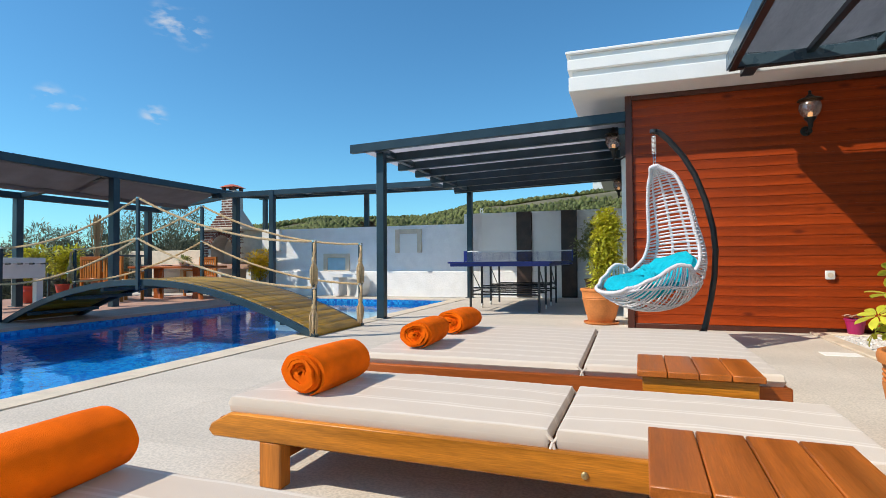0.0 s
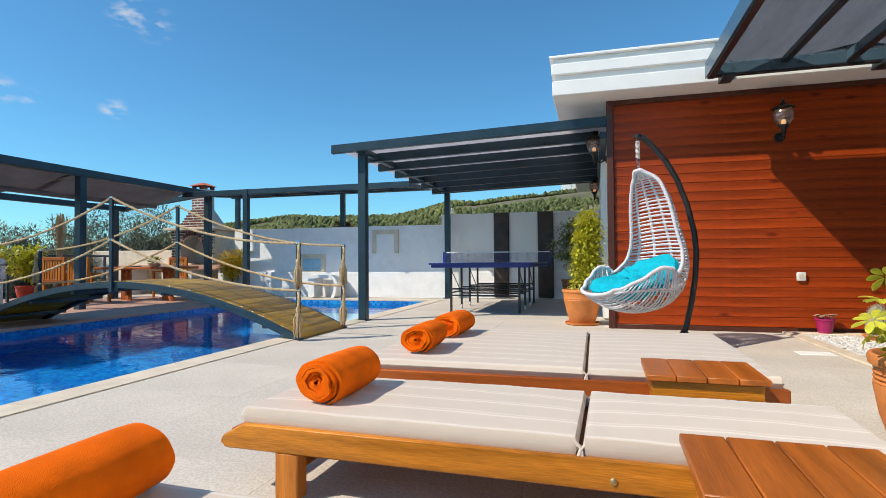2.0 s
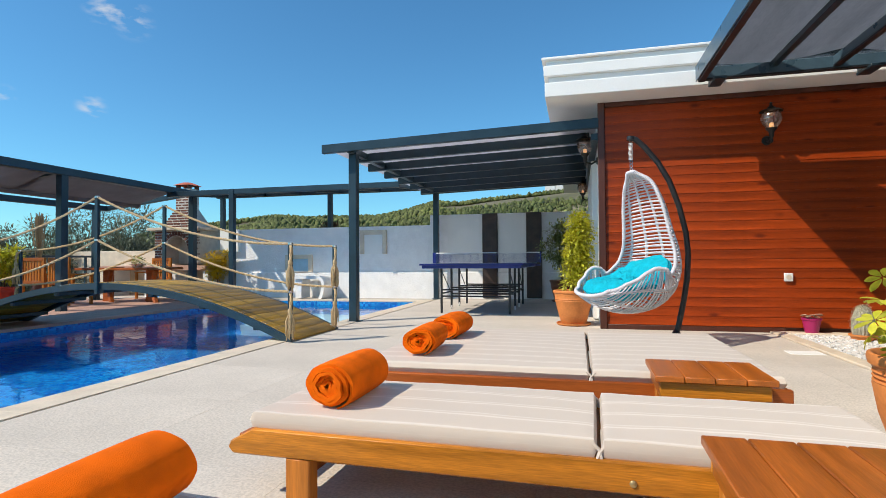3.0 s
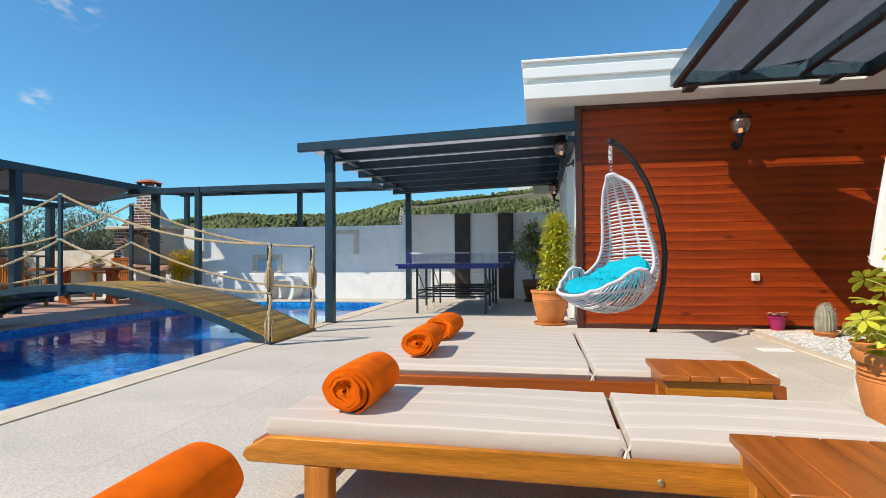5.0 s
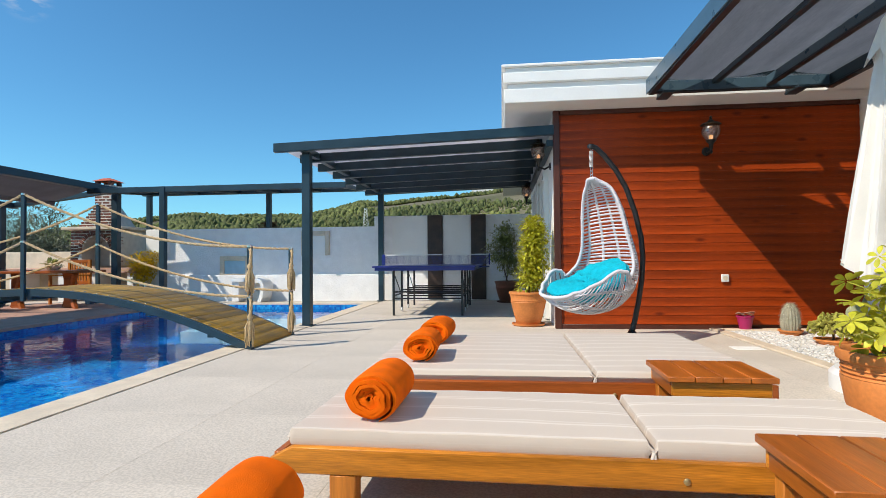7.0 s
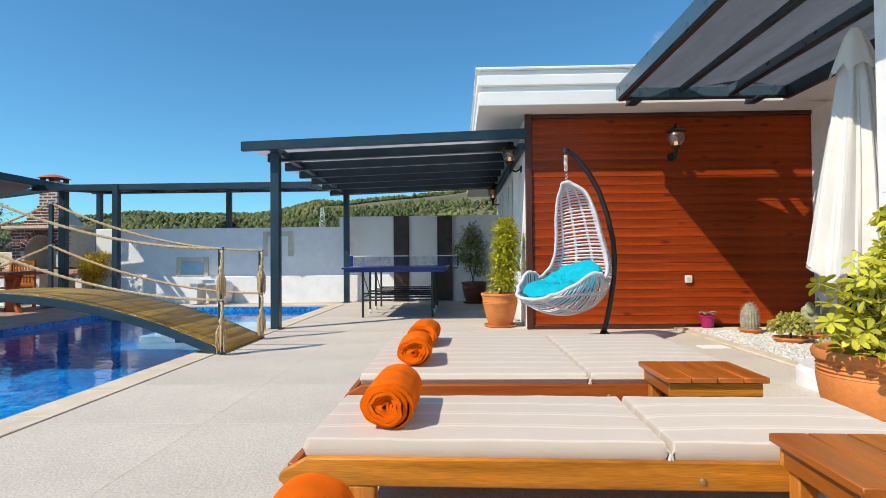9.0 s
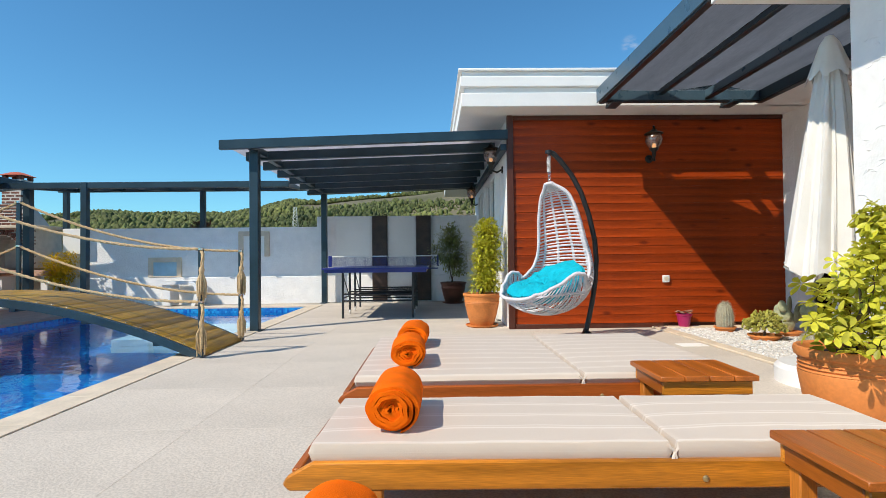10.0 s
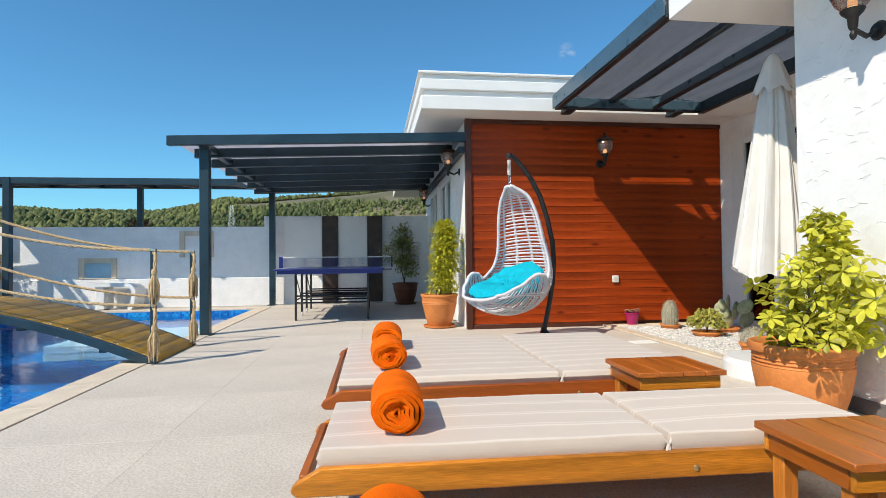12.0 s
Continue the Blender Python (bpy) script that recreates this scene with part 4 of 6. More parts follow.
for y in (BY0 - 0.047, BY1 - 0.047):
    for h, drop in ((0.98, 0.14), (0.50, 0.13)):
        for x0, x1 in ((BX + HALF - 0.01, BX), (BX, BX - HALF + 0.01)):
            bm = B()
            za, zb = max(0, arch(x0)) + h, max(0, arch(x1)) + h
            twisted(bm, sag((x0, y, za), (x1, y, zb), drop, 18), 0.0125)
            part("rope", bm, M_ROPE, bridge, "natural hemp rope")
    for x in (BX + HALF - 0.01, BX - HALF + 0.01):
        for h in (0.97, 0.49):
            rng = random.Random(int(h * 100 + y * 10))
            bm = B()
            dx = 0.03 if x > BX else -0.03
            twisted(bm, [(x, y, h), (x + dx, y - 0.035, h - 0.03), (x + dx, y - 0.045, h - 0.12), (x + dx * 0.8, y - 0.045, h - 0.19)], 0.014)
            for k in range(46):
                a = rng.random() * math.tau
                r1 = rng.uniform(0.012, 0.045)
                c = Vector((x + dx * 0.8, y - 0.045, h - 0.17))
                e = c + Vector((math.cos(a) * r1, math.sin(a) * r1, -rng.uniform(0.20, 0.30)))
                mid = c.lerp(e, 0.5) + Vector((math.cos(a) * 0.02, math.sin(a) * 0.02, 0.01))
                tube(bm, [c, mid, e], [0.006, 0.007, 0.004], 5)
            tube(bm, [(x + dx * 0.8, y - 0.045, h - 0.15), (x + dx * 0.8, y - 0.045, h - 0.175), (x + dx * 0.8, y - 0.045, h - 0.20)], [0.018, 0.026, 0.02], 10)
            part("tassel", bm, M_ROPE, bridge, "frayed hemp tassel")


# ---- table tennis ----
tt = thing("table_tennis_table", (-1.895, 8.916, 0), "folding table tennis table with dark blue top on castors", "table tennis table")
TX0, TX1, TY0, TY1 = -2.657, -1.132, 7.546, 10.286
for y0, y1 in ((TY0, 8.912), (8.92, TY1)):
    bm = B()
    bx(bm, TX0, y0, 0.735, TX1, y1, 0.76, 0.003)
    tp = part("top", bm, M_BLUE, tt)
    bm = B()
    for x in (TX0, TX1 - 0.02, (TX0 + TX1) / 2 - 0.0015):
        w = 0.02 if x != (TX0 + TX1) / 2 - 0.0015 else 0.003
        bx(bm, x, y0 + 0.001, 0.7605, x + w, y1 - 0.001, 0.7615)
    part("line", bm, M_PLASTIC, tp)
    bm = B()
    for a in (TX0 + 0.03, TX1 - 0.055):
        bx(bm, a, y0 + 0.03, 0.69, a + 0.025, y1 - 0.03, 0.735, 0.003)
    for b in (y0 + 0.03, y1 - 0.055):
        bx(bm, TX0 + 0.055, b, 0.69, TX1 - 0.055, b + 0.025, 0.735, 0.003)
    part("apron", bm, M_BLUE, tt)
for y in (7.95, 8.62, 9.22, 9.88):
    for x in (-2.42, -1.37):
        bm = B()
        bx(bm, x - 0.016, y - 0.016, 0.07 if 8 < y < 9.8 else 0.0, x + 0.016, y + 0.016, 0.69, 0.003)
        leg = part("leg", bm, M_BLACK, tt)
        if 8 < y < 9.8:
            bm = B()
            lathe(bm, (0, 0, -0.012), [(0.0, 0), (0.03, 0.002), (0.034, 0.008), (0.034, 0.016), (0.03, 0.022), (0, 0.024)], 16)
            bmesh.ops.transform(bm, matrix=pose(x, y, 0.035, 0, 90, 0), verts=bm.verts[:])
            part("castor", bm, M_PLASTIC, leg)
            bm = B()
            bx(bm, x - 0.02, y - 0.012, 0.04, x - 0.014, y + 0.012, 0.08)
            bx(bm, x + 0.014, y - 0.012, 0.04, x + 0.02, y + 0.012, 0.08)
            part("fork", bm, M_CHROME, leg)
    for z in (0.26, 0.36):
        bm = B()
        tube(bm, [(-2.42, y, z), (-1.37, y, z)], 0.013, 8)
        part("cross_bar", bm, M_BLACK, tt)
for x in (-2.42, -1.37):
    for y0, y1 in ((7.95, 8.62), (9.22, 9.88)):
        bm = B()
        tube(bm, [(x, y0, 0.30), (x, y1, 0.30)], 0.012, 8)
        tube(bm, [(x, y0, 0.66), (x, y1 - 0.1, 0.32)], 0.008, 6)
        part("side_bar", bm, M_BLACK, tt)
net = thing("net", (-1.895, 8.916, 0.76), "blue table tennis net with white tape on clamps", "net")
bm = B()
NX0, NX1 = -2.81, -0.98
for k in range(121):
    x = NX0 + (NX1 - NX0) * k / 120
    tube(bm, [(x, 8.916, 0.775), (x, 8.916, 0.93)], 0.0016, 3, False)
for k in range(10):
    z = 0.778 + k * 0.0165
    tube(bm, [(NX0, 8.916, z), (NX1, 8.916, z)], 0.0016, 3, False)
part("mesh", bm, M_BLUE, net)
bm = B()
bx(bm, NX0, 8.910, 0.925, NX1, 8.922, 0.943, 0.002)
part("tape", bm, M_PLASTIC, net, "white net tape")
for x in (NX0, NX1):
    bm = B()
    bx(bm, x - 0.01, 8.905, 0.76, x + 0.05 if x < -2 else x + 0.01, 8.927, 0.945, 0.003)
    bx(bm, x if x < -2 else TX1 - 0.06, 8.90, 0.715, TX0 + 0.06 if x < -2 else x, 8.93, 0.733, 0.002)
    part("clamp", bm, M_BLUE, net)


# ---- hanging chair ----
chair = thing("hanging_chair", (0.55, 5.45, 0), "white rattan hanging egg chair with turquoise cushion on a black stand", "hanging chair")
FWD = Vector((-0.80, -0.60, 0)).normalized()
LAT = Vector((FWD.y, -FWD.x, 0)) * -1
ORG = Vector((0.118, 5.27, 0))
PROF = [(0.00, 1.625, 0.05, 0.01), (-0.12, 1.56, 0.17, 0.06), (-0.23, 1.36, 0.25, 0.12), (-0.31, 1.12, 0.29, 0.16), (-0.37, 0.90, 0.34, 0.20), (-0.38, 0.69, 0.39, 0.27),
        (-0.31, 0.48, 0.42, 0.35), (-0.16, 0.35, 0.43, 0.39), (0.02, 0.305, 0.43, 0.41), (0.20, 0.315, 0.42, 0.41), (0.36, 0.36, 0.39, 0.33), (0.48, 0.43, 0.32, 0.19), (0.53, 0.48, 0.22, 0.07)]


def along(s):
    """The shell's middle line at s, 0 at the crown to 1 at the front lip: forward, height, half width, depth of the sides."""
    f = s * (len(PROF) - 1)
    i = min(int(f), len(PROF) - 2)
    t = f - i
    p0, p1, p2, p3 = PROF[max(i - 1, 0)], PROF[i], PROF[i + 1], PROF[min(i + 2, len(PROF) - 1)]
    return [0.5 * (2 * b + (c - a) * t + (2 * a - 5 * b + 4 * c - d) * t * t + (3 * b - a - 3 * c + d) * t ** 3) for a, b, c, d in zip(p0, p1, p2, p3)]


def shell(s, u):
    f, z, w, h = along(s)
    a, b = along(max(0, s - 0.01)), along(min(1, s + 0.01))
    d = Vector((b[0] - a[0], 0, b[1] - a[1])).normalized()
    nrm = Vector((-d.z, 0, d.x))
    ang = u * math.pi * 0.5
    p = Vector((f, 0, z)) + nrm * h * (1 - math.cos(ang))
    lat = w * math.sin(ang)
    return ORG + FWD * p.x + LAT * lat + Vector((0, 0, p.z))


bm = B()
for k in range(1, 112):
    s = (k / 112) ** 1.3
    if s > 0.46 and k % 2:
        continue
    jig = 0.0035 * math.sin(k * 2.1)
    tube(bm, [shell(min(1, max(0, s + jig)), -1 + 2 * i / 16) for i in range(17)], 0.0072, 5)
part("weave", bm, M_RATTAN, chair)
bm = B()
for u in (-0.70, -0.35, 0.0, 0.35, 0.70):
    for du in (-0.014, 0.014):
        tube(bm, [shell(i / 60, u + du) for i in range(61)], 0.0075, 5)
part("rib", bm, M_RATTAN, chair)
bm = B()
rim = [shell(i / 60, 1) for i in range(61)] + [shell(1, 1 - 2 * i / 10) for i in range(1, 10)] + [shell(1 - i / 60, -1) for i in range(61)] + [shell(0, -1 + 2 * i / 8) for i in range(1, 9)]
tube(bm, rim, 0.0165, 10)
for i in range(0, len(rim) - 1):
    for q in (0.25, 0.75):
        p = rim[i].lerp(rim[i + 1], q)
        d = (rim[i + 1] - rim[i])
        if d.length > 1e-4:
            d.normalize()
            tube(bm, [p - d * 0.005, p, p + d * 0.005], [0.0165, 0.0195, 0.0165], 8, False)
part("rim", bm, M_RATTAN, chair, "wrapped white rattan rim")
# seat cushion, gathered in the middle
bm = B()
n, rr = 40, 12
cc = ORG + FWD * 0.075 + Vector((0, 0, 0.49))
for top in (1, 0):
    rows = []
    for j in range(rr + 1):
        r = j / rr
        row = []
        for k in range(n):
            a = k * math.tau / n
            fx, ly = 0.41 * r * math.cos(a), 0.37 * r * math.sin(a)
            puff = math.sqrt(max(0, 1 - r ** 3)) * 0.125
            wr = 0.034 * noise.noise(Vector((math.cos(a) * 4, math.sin(a) * 4, r * 2.5))) + 0.017 * math.sin(a * 11 + 5 * r + 2 * math.sin(a * 3)) * r * (1.2 - r) * 2
            dish = 0.95 * (max(0.0, -fx) ** 1.25) + 0.35 * abs(ly) ** 1.5 + 0.05 * max(0, fx) ** 1.5
            z = dish + ((puff + wr - 0.035 * math.exp(-(r * 6) ** 2)) if top else -puff * 0.6)
            row.append(bm.verts.new(cc + FWD * fx + LAT * ly + Vector((0, 0, z))))
        rows.append(row)
    for a, b in zip(rows, rows[1:]):
        for k in range(n):
            q = (a[k], a[(k + 1) % n], b[(k + 1) % n], b[k])
            bm.faces.new(q if top else q[::-1])
bmesh.ops.remove_doubles(bm, verts=bm.verts[:], dist=0.002)
bmesh.ops.recalc_face_normals(bm, faces=bm.faces[:])
part("seat_cushion", bm, M_TEAL, chair, "turquoise cotton cushion, gathered in the middle")
# stand
bm = B()
pole = [(0.115, 5.27, 1.945), (0.16, 5.28, 1.935), (0.24, 5.29, 1.86), (0.36, 5.31, 1.71), (0.46, 5.33, 1.53), (0.545, 5.36, 1.30), (0.605, 5.38, 1.05), (0.625, 5.40, 0.85), (0.615, 5.42, 0.62), (0.585, 5.44, 0.40), (0.545, 5.45, 0.20), (0.51, 5.46, 0.05), (0.50, 5.46, 0.0)]
tube(bm, pole, 0.026, 12)
part("pole", bm, M_BLACK, chair, "curved black steel pole")
bm = B()
tube(bm, [(0.115, 5.27, 1.93), (0.115, 5.27, 1.962)], 0.034, 12)
part("hook_cap", bm, M_BLACK, chair)
for e in ((0.70, 5.50), (0.28, 5.08), (0.70, 5.0)):
    bm = B()
    tube(bm, [(0.515, 5.455, 0.12), (0.515 * 0.7 + e[0] * 0.3, 5.455 * 0.7 + e[1] * 0.3, 0.045), (e[0], e[1], 0.022)], [0.022, 0.021, 0.02], 10)
    part("foot", bm, M_BLACK, chair)
bm = B()
for k in range(14):
    z = 1.90 - k * 0.0115
    tube(bm, [(0.115 + 0.017 * math.cos(a), 5.27 + 0.017 * math.sin(a), z - 0.0115 * a / math.tau) for a in [i * math.tau / 10 for i in range(11)]], 0.0035, 5)
part("spring", bm, M_PLASTIC, chair, "white coil spring")
for z in (1.925, 1.72, 1.685, 1.65):
    bm = B()
    tube(bm, [(0.118 + 0.011 * math.cos(a), 5.27 + 0.004 * math.sin(a * 2), z + 0.02 * math.sin(a)) for a in [i * math.tau / 12 for i in range(13)]], 0.004, 5)
    part("chain_link", bm, M_CHROME, chair)


# ---- wall lanterns ----
def lantern(at, out, name_label, tall=1.0):
    """A carriage lantern: at is the wall point, out the way it stands off the wall."""
    o = Vector(out)
    a = Vector(at)
    t = thing("wall_lantern", a, name_label, "wall lamp", "wall lanterns")
    c = a + o * 0.15
    w = 1.3
    k = tall
    bm = B()
    tube(bm, [a - o * 0.004 + Vector((0, 0, -0.20 * k)), a + o * 0.012 + Vector((0, 0, -0.20 * k))], [0.052, 0.040], 16)
    part("back_plate", bm, M_IRON, t)
    bm = B()
    tube(bm, [a + o * 0.01 + Vector((0, 0, -0.20 * k)), a + o * 0.07 + Vector((0, 0, -0.235 * k)), c + Vector((0, 0, -0.20 * k)), c + Vector((0, 0, -0.12 * k))], [0.012, 0.013, 0.014, 0.020], 10)
    lathe(bm, c, [(0.0, -0.26 * k), (0.012, -0.25 * k), (0.018, -0.23 * k), (0.010, -0.21 * k), (0.022, -0.19 * k), (0.026, -0.14 * k), (0.05, -0.115 * k), (0.058, -0.10 * k), (0.04, -0.095 * k), (0.0, -0.09 * k)], 20)
    part("arm", bm, M_IRON, t)
    bm = B()
    lathe(bm, c, [(r * w, z * k) for r, z in ((0.040, -0.095), (0.062, -0.06), (0.078, -0.01), (0.076, 0.03), (0.062, 0.07), (0.050, 0.085))], 24)
    g = part("globe", bm, M_GLOBE, t, "smoky glass globe")
    g.visible_shadow = False
    bm = B()
    lathe(bm, c, [(0.088 * w, 0.078 * k), (0.072 * w, 0.095 * k), (0.05, 0.10 * k), (0.035, 0.125 * k), (0.018, 0.135 * k), (0.012, 0.16 * k), (0.016, 0.17 * k), (0.0, 0.185 * k)], 24)
    lathe(bm, c, [(0.0, 0.085 * k), (0.05 * w, 0.092 * k), (0.088 * w, 0.078 * k)], 24)
    part("cap", bm, M_IRON, t)
    bm = B()
    lathe(bm, c, [(0.0, -0.09 * k), (0.022, -0.085 * k), (0.022, -0.045 * k), (0.0, -0.035 * k)], 14)
    part("bulb", bm, M_BULB, t, "lit amber bulb")
    return t


lantern((1.635, WY - 0.035, 2.29), (0, -1, 0), "dark iron lantern with smoky globe on the wooden wall")
lantern((-0.125, 7.02, 2.26), (-1, 0, 0), "dark iron lantern with smoky globe under the pergola")
lantern((-0.125, 10.55, 2.18), (-1, 0, 0), "dark iron lantern with smoky globe at the pergola's far end")
lantern((1.385, 2.38, 2.27), (-1, 0, 0), "dark iron lantern with glass globe on the white wall")

# socket on the cladding
sock = thing("power_socket", (1.815, WY - 0.04, 0.60), "white outdoor power socket on the wooden wall", "power socket")
bm = B()
bx(bm, 1.772, WY - 0.052, 0.555, 1.858, WY - 0.030, 0.645, 0.006)
part("plate", bm, M_PLASTIC, sock)
bm = B()
tube(bm, [(1.815, WY - 0.0525, 0.60), (1.815, WY - 0.056, 0.60)], 0.026, 20)
part("outlet", bm, M_COPING, sock, "round grey outlet")


# ---- pots and plants ----
def pot(at, r, h, label, material=None, saucer=True, soil=0.05, group="terracotta pots", rim=0.035, foot=0.60, belly=0.80):
    t = thing("flower_pot", at, label, "flower pot", group)
    m = material or M_TERRA
    bm = B()
    lathe(bm, at, [(0.0, 0.012), (r * foot, 0.012), (r * (foot + 0.05), 0.03), (r * belly, h * 0.35), (r * (belly + 1) * 0.5 * 1.03, h * 0.66), (r * 0.955, h * 0.70), (r * 0.94, h * 0.72), (r * 0.965, h * 0.745), (r * 0.945, h * 0.765), (r * 0.96, h * 0.84),
                   (r * 0.99, h - rim), (r * 1.03, h - rim * 0.9), (r * 1.05, h - rim * 0.4), (r * 1.03, h - rim * 0.05), (r * 0.98, h), (r * 0.92, h - 0.012), (r * 0.88, h - soil - 0.02)], 40)
    part("body", bm, m, t)
    bm = B()
    lathe(bm, at, [(r * 0.89, h - soil - 0.005), (r * 0.5, h - soil + 0.008), (0.0, h - soil + 0.012)], 24)
    part("soil", bm, M_SOIL, t, "dark potting soil")
    if saucer:
        bm = B()
        lathe(bm, at, [(0.0, 0.0), (r * 0.80, 0.0), (r * 0.88, 0.012), (r * 0.90, 0.030), (r * 0.86, 0.030), (r * 0.82, 0.014), (0.0, 0.010)], 32)
        part("saucer", bm, m, t)
    return t


def stemmed(name, base, stems, label, material, seed, build, category="plant"):
    t = thing(name, base, label, category)
    rng = random.Random(seed)
    bm = B()
    for s in stems:
        tube(bm, s, [0.014 - 0.009 * i / max(1, len(s) - 1) for i in range(len(s))], 7)
    part("stem", bm, M_BARK, t)
    bm = B()
    build(bm, rng)
    part("foliage", bm, material, t)
    return t


# clipped column shrub by the corner of the house
pot((-0.44, 6.80, 0), 0.235, 0.43, "large terracotta pot on a saucer by the house corner")


def column(bm, rng):
    for k in range(26):
        z = 0.50 + 0.82 * k / 25
        w = 0.25 * (1.0 - 0.22 * (k / 25) ** 2) + 0.035 * math.sin(k * 1.7)
        crown(bm, rng, (-0.40 + 0.05 * (k / 25) + 0.03 * math.sin(k), 6.76 + 0.03 * math.cos(k * 1.3), z), (w, w, 0.085), 150, 0.056, 0.032, 0.30)
    for _ in range(26):
        a = rng.random() * math.tau
        z = rng.uniform(0.45, 0.62)
        leaf(bm, (-0.44 + 0.12 * math.cos(a), 6.80 + 0.12 * math.sin(a), z), (math.cos(a), math.sin(a), rng.uniform(-0.3, 0.3)), 0.07, 0.03)


stemmed("shrub", (-0.44, 6.80, 0.38), [[(-0.44, 6.80, 0.38), (-0.42, 6.80, 0.6), (-0.42, 6.81, 1.1)], [(-0.47, 6.78, 0.38), (-0.48, 6.77, 0.7), (-0.46, 6.79, 1.0)]], "column-shaped yellow-green shrub in a terracotta pot", M_LEAF, 11, column)
bm = B()
rng = random.Random(5)
for _ in range(110):
    a, r = rng.random() * math.tau, 0.19 * rng.random() ** 0.5
    s = rng.uniform(0.012, 0.022)
    t = bmesh.new()
    bmesh.ops.create_icosphere(t, subdivisions=1, radius=s)
    join(bm, t, pose(-0.44 + r * math.cos(a), 6.80 + r * math.sin(a), 0.395, rng.random() * 90, 0, rng.random() * 90) @ Matrix.Diagonal((1, 0.8, 0.6, 1)))
tagged(part("pebbles", bm, M_PEBBLE), "white pebbles on the soil of the pot", "pebbles", "", "stuff")

# darker shrub at the far end of the pergola
pot((-0.66, 10.55, 0), 0.25, 0.42, "brown glazed pot at the foot of the garden wall", M_TERRA_D)


def loose(bm, rng):
    for c, r, nn in (((-0.68, 10.55, 1.02), (0.42, 0.40, 0.42), 1900), ((-0.72, 10.5, 1.36), (0.30, 0.30, 0.25), 900), ((-0.60, 10.5, 0.72), (0.32, 0.32, 0.22), 500), ((-0.95, 10.45, 1.0), (0.22, 0.22, 0.26), 300)):
        crown(bm, rng, c, r, nn, 0.07, 0.026, 0.2)


stemmed("shrub", (-0.66, 10.55, 0.37), [[(-0.66, 10.55, 0.37), (-0.74, 10.54, 0.7), (-0.70, 10.55, 1.3)], [(-0.70, 10.57, 0.37), (-0.62, 10.55, 0.75), (-0.60, 10.5, 1.0)]], "dark green shrub in a brown pot", M_LEAF_D, 12, loose)

# umbrella tree in the largest pot
PX, PY, PR = 1.08, 2.60, 0.252
FX, FY = 1.11, 2.47
big = pot((PX, PY, 0), PR, 0.395, "wide terracotta bowl with grooved rim by the white wall", None, False, 0.04, "terracotta pots", 0.05, 0.72, 0.90)
bm = B()
for z in (0.275, 0.295, 0.315, 0.335):
    r = PR * 0.972
    tube(bm, [(PX + (r - 0.004) * math.cos(a), PY + (r - 0.004) * math.sin(a), z) for a in [i * math.tau / 48 for i in range(49)]], 0.005, 6, False)
part("groove", bm, M_TERRA, big)


def whorls(bm, rng):
    """Umbrella-like whorls of blunt leaflets, gathered round the ends of the branches."""
    for k in range(190):
        h = ((k + 0.5) / 190) ** 1.35
        a = k * 2.399
        wide = (0.20 + 0.16 * math.sin(math.pi * min(1.0, h * 1.25 + 0.12)) - 0.15 * h) * (0.85 + 0.75 * noise.noise(Vector((math.cos(a) * 1.5, math.sin(a) * 1.5, h * 4.5)))) + 0.02
        r = wide * rng.uniform(0.40, 1.15)
        p = Vector((FX + r * math.cos(a) + 0.02 * h, FY + r * math.sin(a), 0.44 + 0.64 * h + rng.uniform(-0.045, 0.045)))
        p.x = min(p.x, 1.30)
        root = Vector((FX + (p.x - FX) * 0.45, FY + (p.y - FY) * 0.45, max(0.38, p.z - rng.uniform(0.05, 0.12))))
        tube(bm, [root, root.lerp(p, 0.6) + Vector((0, 0, 0.01)), p], 0.0028, 4, False)
        d0 = p - Vector((FX, FY, 0.45))
        tilt = (Vector((d0.x, d0.y, 0)) * 1.8 + Vector((rng.uniform(-0.75, 0.75), rng.uniform(-0.75, 0.75), 0.65))).normalized()
        u = tilt.cross(Vector((0.2, 0.9, 0.1))).normalized()
        v = tilt.cross(u)
        nl = rng.choice((5, 6, 7, 7, 8))
        size = rng.uniform(0.058, 0.092) * (1 - 0.2 * h)
        a0 = rng.random() * math.tau
        for i in range(nl):
            b = a0 + i * math.tau / nl
            d = u * math.cos(b) + v * math.sin(b) - tilt * rng.uniform(-0.15, 0.30)
            q = p + d * size
            if q.x > 1.37:
                d.x -= 0.9
            leaflet(bm, p + d * 0.010, d, size * rng.uniform(0.75, 1.1), size * 0.46, tilt)


def leaflet(bm, at, d, length, width, up):
    """A blunt oval leaflet with a raised middle and drooping tip."""
    d = d.normalized()
    s = d.cross(up).normalized()
    n = s.cross(d)
    rows = []
    for t, w, z in ((0.0, 0.06, 0.0), (0.3, 0.36, 0.03), (0.62, 0.5, 0.02), (0.86, 0.36, -0.02), (1.0, 0.06, -0.07)):
        c = at + d * length * t + n * length * z
        rows.append((bm.verts.new(c + s * width * w + n * width * 0.12), bm.verts.new(c), bm.verts.new(c - s * width * w + n * width * 0.12)))
    for a, b in zip(rows, rows[1:]):
        bm.faces.new((a[0], b[0], b[1], a[1]))
        bm.faces.new((a[1], b[1], b[2], a[2]))


